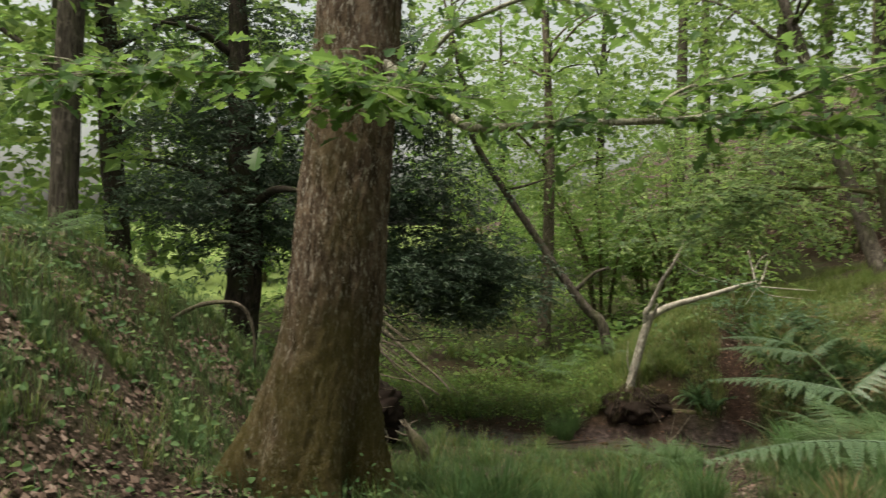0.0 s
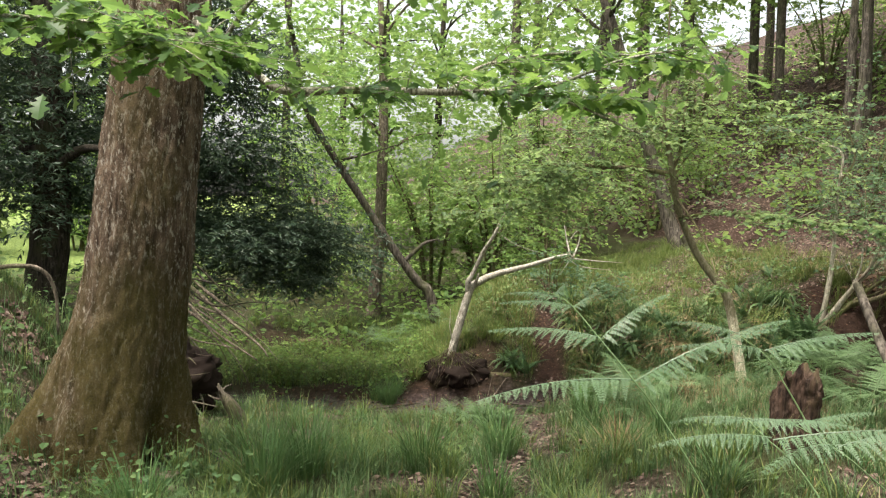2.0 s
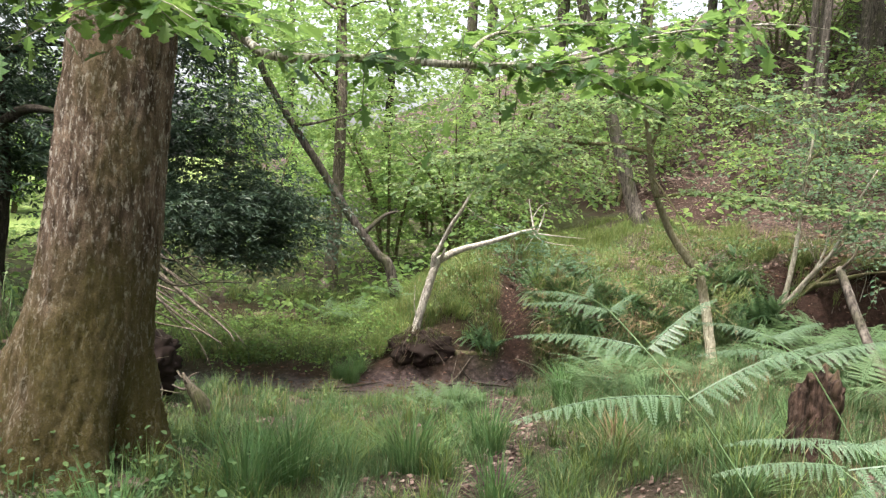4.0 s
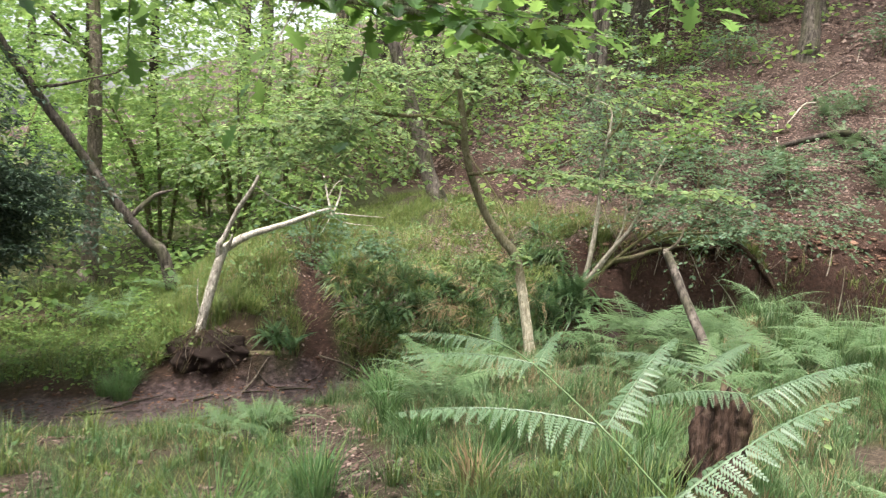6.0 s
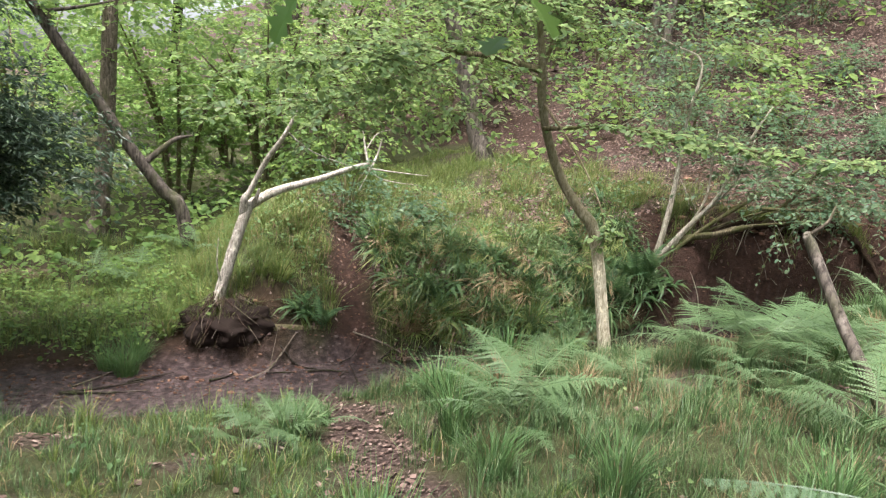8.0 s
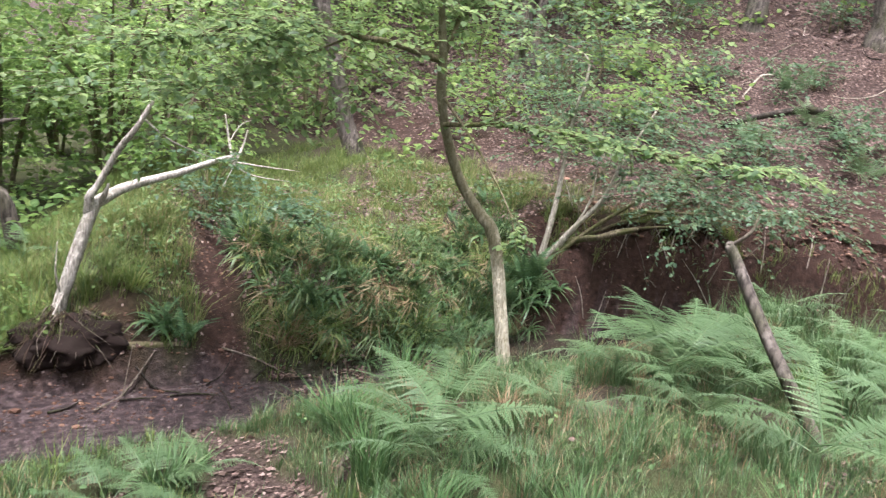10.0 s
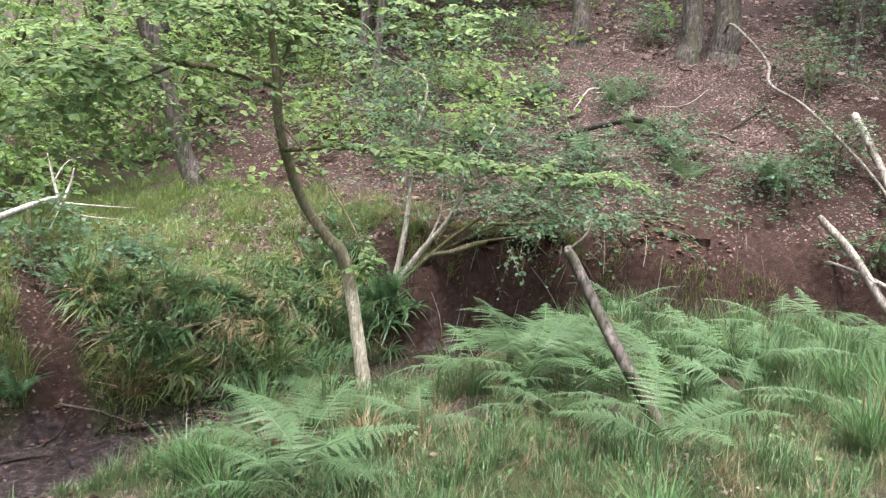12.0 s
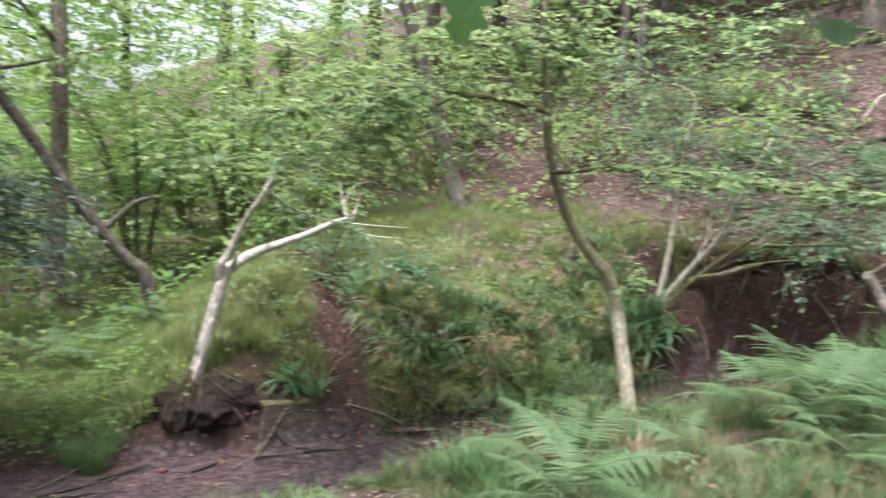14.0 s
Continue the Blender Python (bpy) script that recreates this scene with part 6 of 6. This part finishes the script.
def herbs(name, n, x0, x1, y0, y1, weight, high, size, label, material=HERB_LEAF):
    x, y = scatter(n, x0, x1, y0, y1, weight)
    m = len(x)
    p = np.stack([x, y, ground_z(x, y) + high * rng.uniform(0.2, 1.0, m)], -1)
    a = rng.uniform(0, 6.283, m)
    d = np.stack([np.cos(a), np.sin(a), rng.normal(-0.1, 0.3, m)], -1)
    up = np.array([0, 0, 1.0]) + rng.normal(0, 0.4, (m, 3))
    ob = new(name, stamp(name, HAZEL_SHAPE, p, frames_of(d, up), size * rng.uniform(0.5, 1.2, m), material))
    tagged(ob, label, "plants", kind="stuff")


def blob(cx, cy, r):
    return lambda x, y: np.exp(-((x - cx) ** 2 + (y - cy) ** 2) / (r * r))


herbs("nettles", 11000, -4.0, 2.6, 10.9, 14.0, lambda x, y: 0.85 * smoothstep(-0.7, 0.3, wave(x, y, 1.4, 31)) * (side_of(x, y) > 0.9), 0.34, 0.06, "low nettles and herbs on the stream flat", WOOD_LEAF)
herbs("herbs", 2000, -2.2, 0.5, 3.4, 5.2, lambda x, y: np.maximum(blob(-0.55, 4.35, 0.55)(x, y), 0.8 * blob(-1.3, 4.3, 0.5)(x, y)), 0.3, 0.042, "small pale green herbs round the oak's foot")
herbs("herbs", 16000, -0.5, 9.0, 2.0, 8.6, lambda x, y: 0.7 * grassy(x, y) * (side_of(x, y) < -0.6) * smoothstep(0.2, 0.8, wave(x, y, 0.9, 33)), 0.14, 0.045, "low herbs among the grass")
herbs("herbs", 9000, 3.0, 8.5, 9.8, 13.5, lambda x, y: 0.6 * grassy(x, y) * (side_of(x, y) > 0.6), 0.2, 0.055, "low herbs among the bank grass")
herbs("herbs", 7000, 4.6, 8.2, 9.5, 12.2, lambda x, y: 0.8 * smoothstep(0.5, 0.7, side_of(x, y)) * smoothstep(2.2, 1.4, side_of(x, y)) * smoothstep(-0.2, 0.5, wave(x, y, 0.7, 34)), 0.2, 0.055, "leafy herbs hanging on the bank face")
herbs("brambles", 9000, 9.5, 15.0, 4.5, 15.5, lambda x, y: 0.9 * smoothstep(0.35, 0.8, wave(x, y, 2.2, 35)) * (side_of(x, y) > 1.0), 0.35, 0.085, "scattered bramble and sapling leaves on the slope", BUSH_LEAF)
herbs("brambles", 9000, 9.8, 13.2, 5.0, 10.5, lambda x, y: 0.95 * smoothstep(0.15, 0.6, wave(x, y, 1.3, 36)) * (side_of(x, y) > 1.0), 0.42, 0.06, "leafy sprays of bramble above the cut bank", BUSH_LEAF)
herbs("brambles", 26000, 8.0, 30.0, 10.0, 36.0, lambda x, y: 0.85 * smoothstep(-0.3 * (y > 16), 0.6,  wave(x, y, 3.5, 37)), 0.5, 0.16, "green undergrowth on the upper slope", WOOD_LEAF)
herbs("undergrowth", 9000, -5.0, 5.0, 13.6, 23.0, lambda x, y: 0.9 * smoothstep(-0.6, 0.3, wave(x, y, 2.0, 39)) * (side_of(x, y) > 0.9), 0.55, 0.13, "low green undergrowth beneath the valley trees", WOOD_LEAF)
herbs("herbs", 12000, -7.0, -0.9, 3.0, 9.6, lambda x, y: 0.6 * grassy(x, y), 0.3, 0.06, "mixed herbs on the grassy rise")

DEAD = (np.array([(0, 0, 0.1), (-0.36, 0.4, -0.05), (0.0, 1, 0.12), (0.36, 0.45, 0.1)]), np.array([(0, 2, 1), (0, 3, 2)]))


def litter(n, x0, x1, y0, y1, weight, size, label, lift=0.012, material=LITTER):
    x, y = scatter(n, x0, x1, y0, y1, weight)
    m = len(x)
    e = 0.05
    z = ground_z(x, y)
    nx, ny = -(ground_z(x + e, y) - z) / e, -(ground_z(x, y + e) - z) / e
    up = np.stack([nx, ny, np.ones(m)], -1) + rng.normal(0, 0.35, (m, 3))
    a = rng.uniform(0, 6.283, m)
    d = np.stack([np.cos(a), np.sin(a), -(nx * np.cos(a) + ny * np.sin(a))], -1)
    ob = new("fallen_leaves", stamp("fallen_leaves", DEAD, np.stack([x, y, z + lift * rng.uniform(0.8, 1.2, m)], -1), frames_of(d, up), size * rng.uniform(0.35, 1.35, m), material))
    tagged(ob, label, "leaves", kind="stuff")


litter(250000, 8.5, 18.0, 3.0, 17.0, lambda x, y: masks(x, y)["litter"] * (1 - 0.72 * masks(x, y)["soil"]) * (side_of(x, y) > 0.5) * (0.35 + 0.65 * smoothstep(-0.6, 0.4, wave(x, y, 1.2, 41))), 0.042, "dry brown and pinkish leaves covering the slope")
litter(34000, 9.0, 22.0, 16.0, 33.0, lambda x, y: 0.6 + 0.4 * smoothstep(-0.6, 0.4, wave(x, y, 1.6, 52)), 0.11, "dry brown leaves under the trees of the upper slope")
litter(17000, -3.6, -0.3, 2.6, 7.5, lambda x, y: 0.9 * smoothstep(-0.2, 0.5, wave(x, y, 1.0, 45) + 0.4 * wave(x, y, 0.4, 46)), 0.055, "dry tan leaves on the grassy rise", 0.03, BEECH_LITTER)
litter(26000, 15.5, 27.0, 1.0, 22.0, lambda x, y: 0.55 + 0.45 * smoothstep(-0.6, 0.4, wave(x, y, 1.6, 47)), 0.12, "dry brown leaves covering the upper slope")
litter(14000, 4.4, 8.0, 9.5, 12.4, lambda x, y: 0.9 * smoothstep(0.0, 0.5, wave(x, y, 0.6, 48)), 0.05, "fallen brown leaves caught on the bank face", 0.07)
litter(46000, -5.5, 4.5, 0.5, 9.0, lambda x, y: masks(x, y)["litter"] * (side_of(x, y) < -0.4), 0.042, "dry tan and pinkish leaves along the track", 0.016, BEECH_LITTER)
litter(5000, 1.0, 9.0, 9.0, 13.0, lambda x, y: (0.35 + 0.3 * masks(x, y)["soil"]) * (1 - 0.985 * masks(x, y)["mud"]), 0.045, "fallen leaves on the far bank")
litter(9000, 4.2, 9.0, 10.2, 13.4, lambda x, y: 0.9 * smoothstep(0.0, 0.6, wave(x, y, 0.8, 49)) * (side_of(x, y) > 1.2), 0.05, "brown leaves caught in the grass of the far bank", 0.08)
litter(5000, 4.6, 8.0, 4.2, 7.0, lambda x, y: 0.9 * smoothstep(0.2, 0.6, wave(x, y, 0.8, 50)), 0.036, "dead bracken and leaves among the near grass", 0.02)
litter(3500, 0.0, 8.0, 2.5, 8.5, lambda x, y: 0.5 * smoothstep(0.2, 0.8, wave(x, y, 1.0, 43)), 0.055, "fallen leaves among the grass")

bm = bmesh.new()
bmesh.ops.create_icosphere(bm, subdivisions=1, radius=1)
ico = np.array([v.co for v in bm.verts]) * (1, 1.2, 0.55)
icof = np.array([[v.index for v in f.verts] for f in bm.faces])
bm.free()
for mat_, n, size, nm, lab, w in ((STONE, 6000, 0.0085, "pebbles", "small dull stones on the stream mud", lambda x, y: masks(x, y)["mud"] * (0.25 + 0.75 * smoothstep(0, 0.6, wave(x, y, 0.9, 51)))), (CLOD, 2600, 0.010, "soil_clods", "crumbled red soil on the bank", lambda x, y: masks(x, y)["soil"] * (side_of(x, y) > 0)), (CLOD, 2600, 0.022, "soil_clods", "lumps of dark earth on the foot of the slope", lambda x, y: masks(x, y)["soil"] * (side_of(x, y) > 0.6) * (x > 8.3))):
    x, y = scatter(n * 6, 0.0, 11.0, 5.5, 12.5, w)
    x, y = x[:n], y[:n]
    m = len(x)
    a = rng.uniform(0, 6.283, m)
    d = np.stack([np.cos(a), np.sin(a), rng.normal(0, 0.2, m)], -1)
    s = size * np.exp(rng.normal(0, 0.45, m))
    tagged(new(nm, stamp(nm, (ico, icof), np.stack([x, y, ground_z(x, y) + 0.2 * s], -1), frames_of(d, np.array([0, 0, 1.0]) + rng.normal(0, 0.2, (m, 3))), s, mat_)), lab, "stones", kind="stuff")
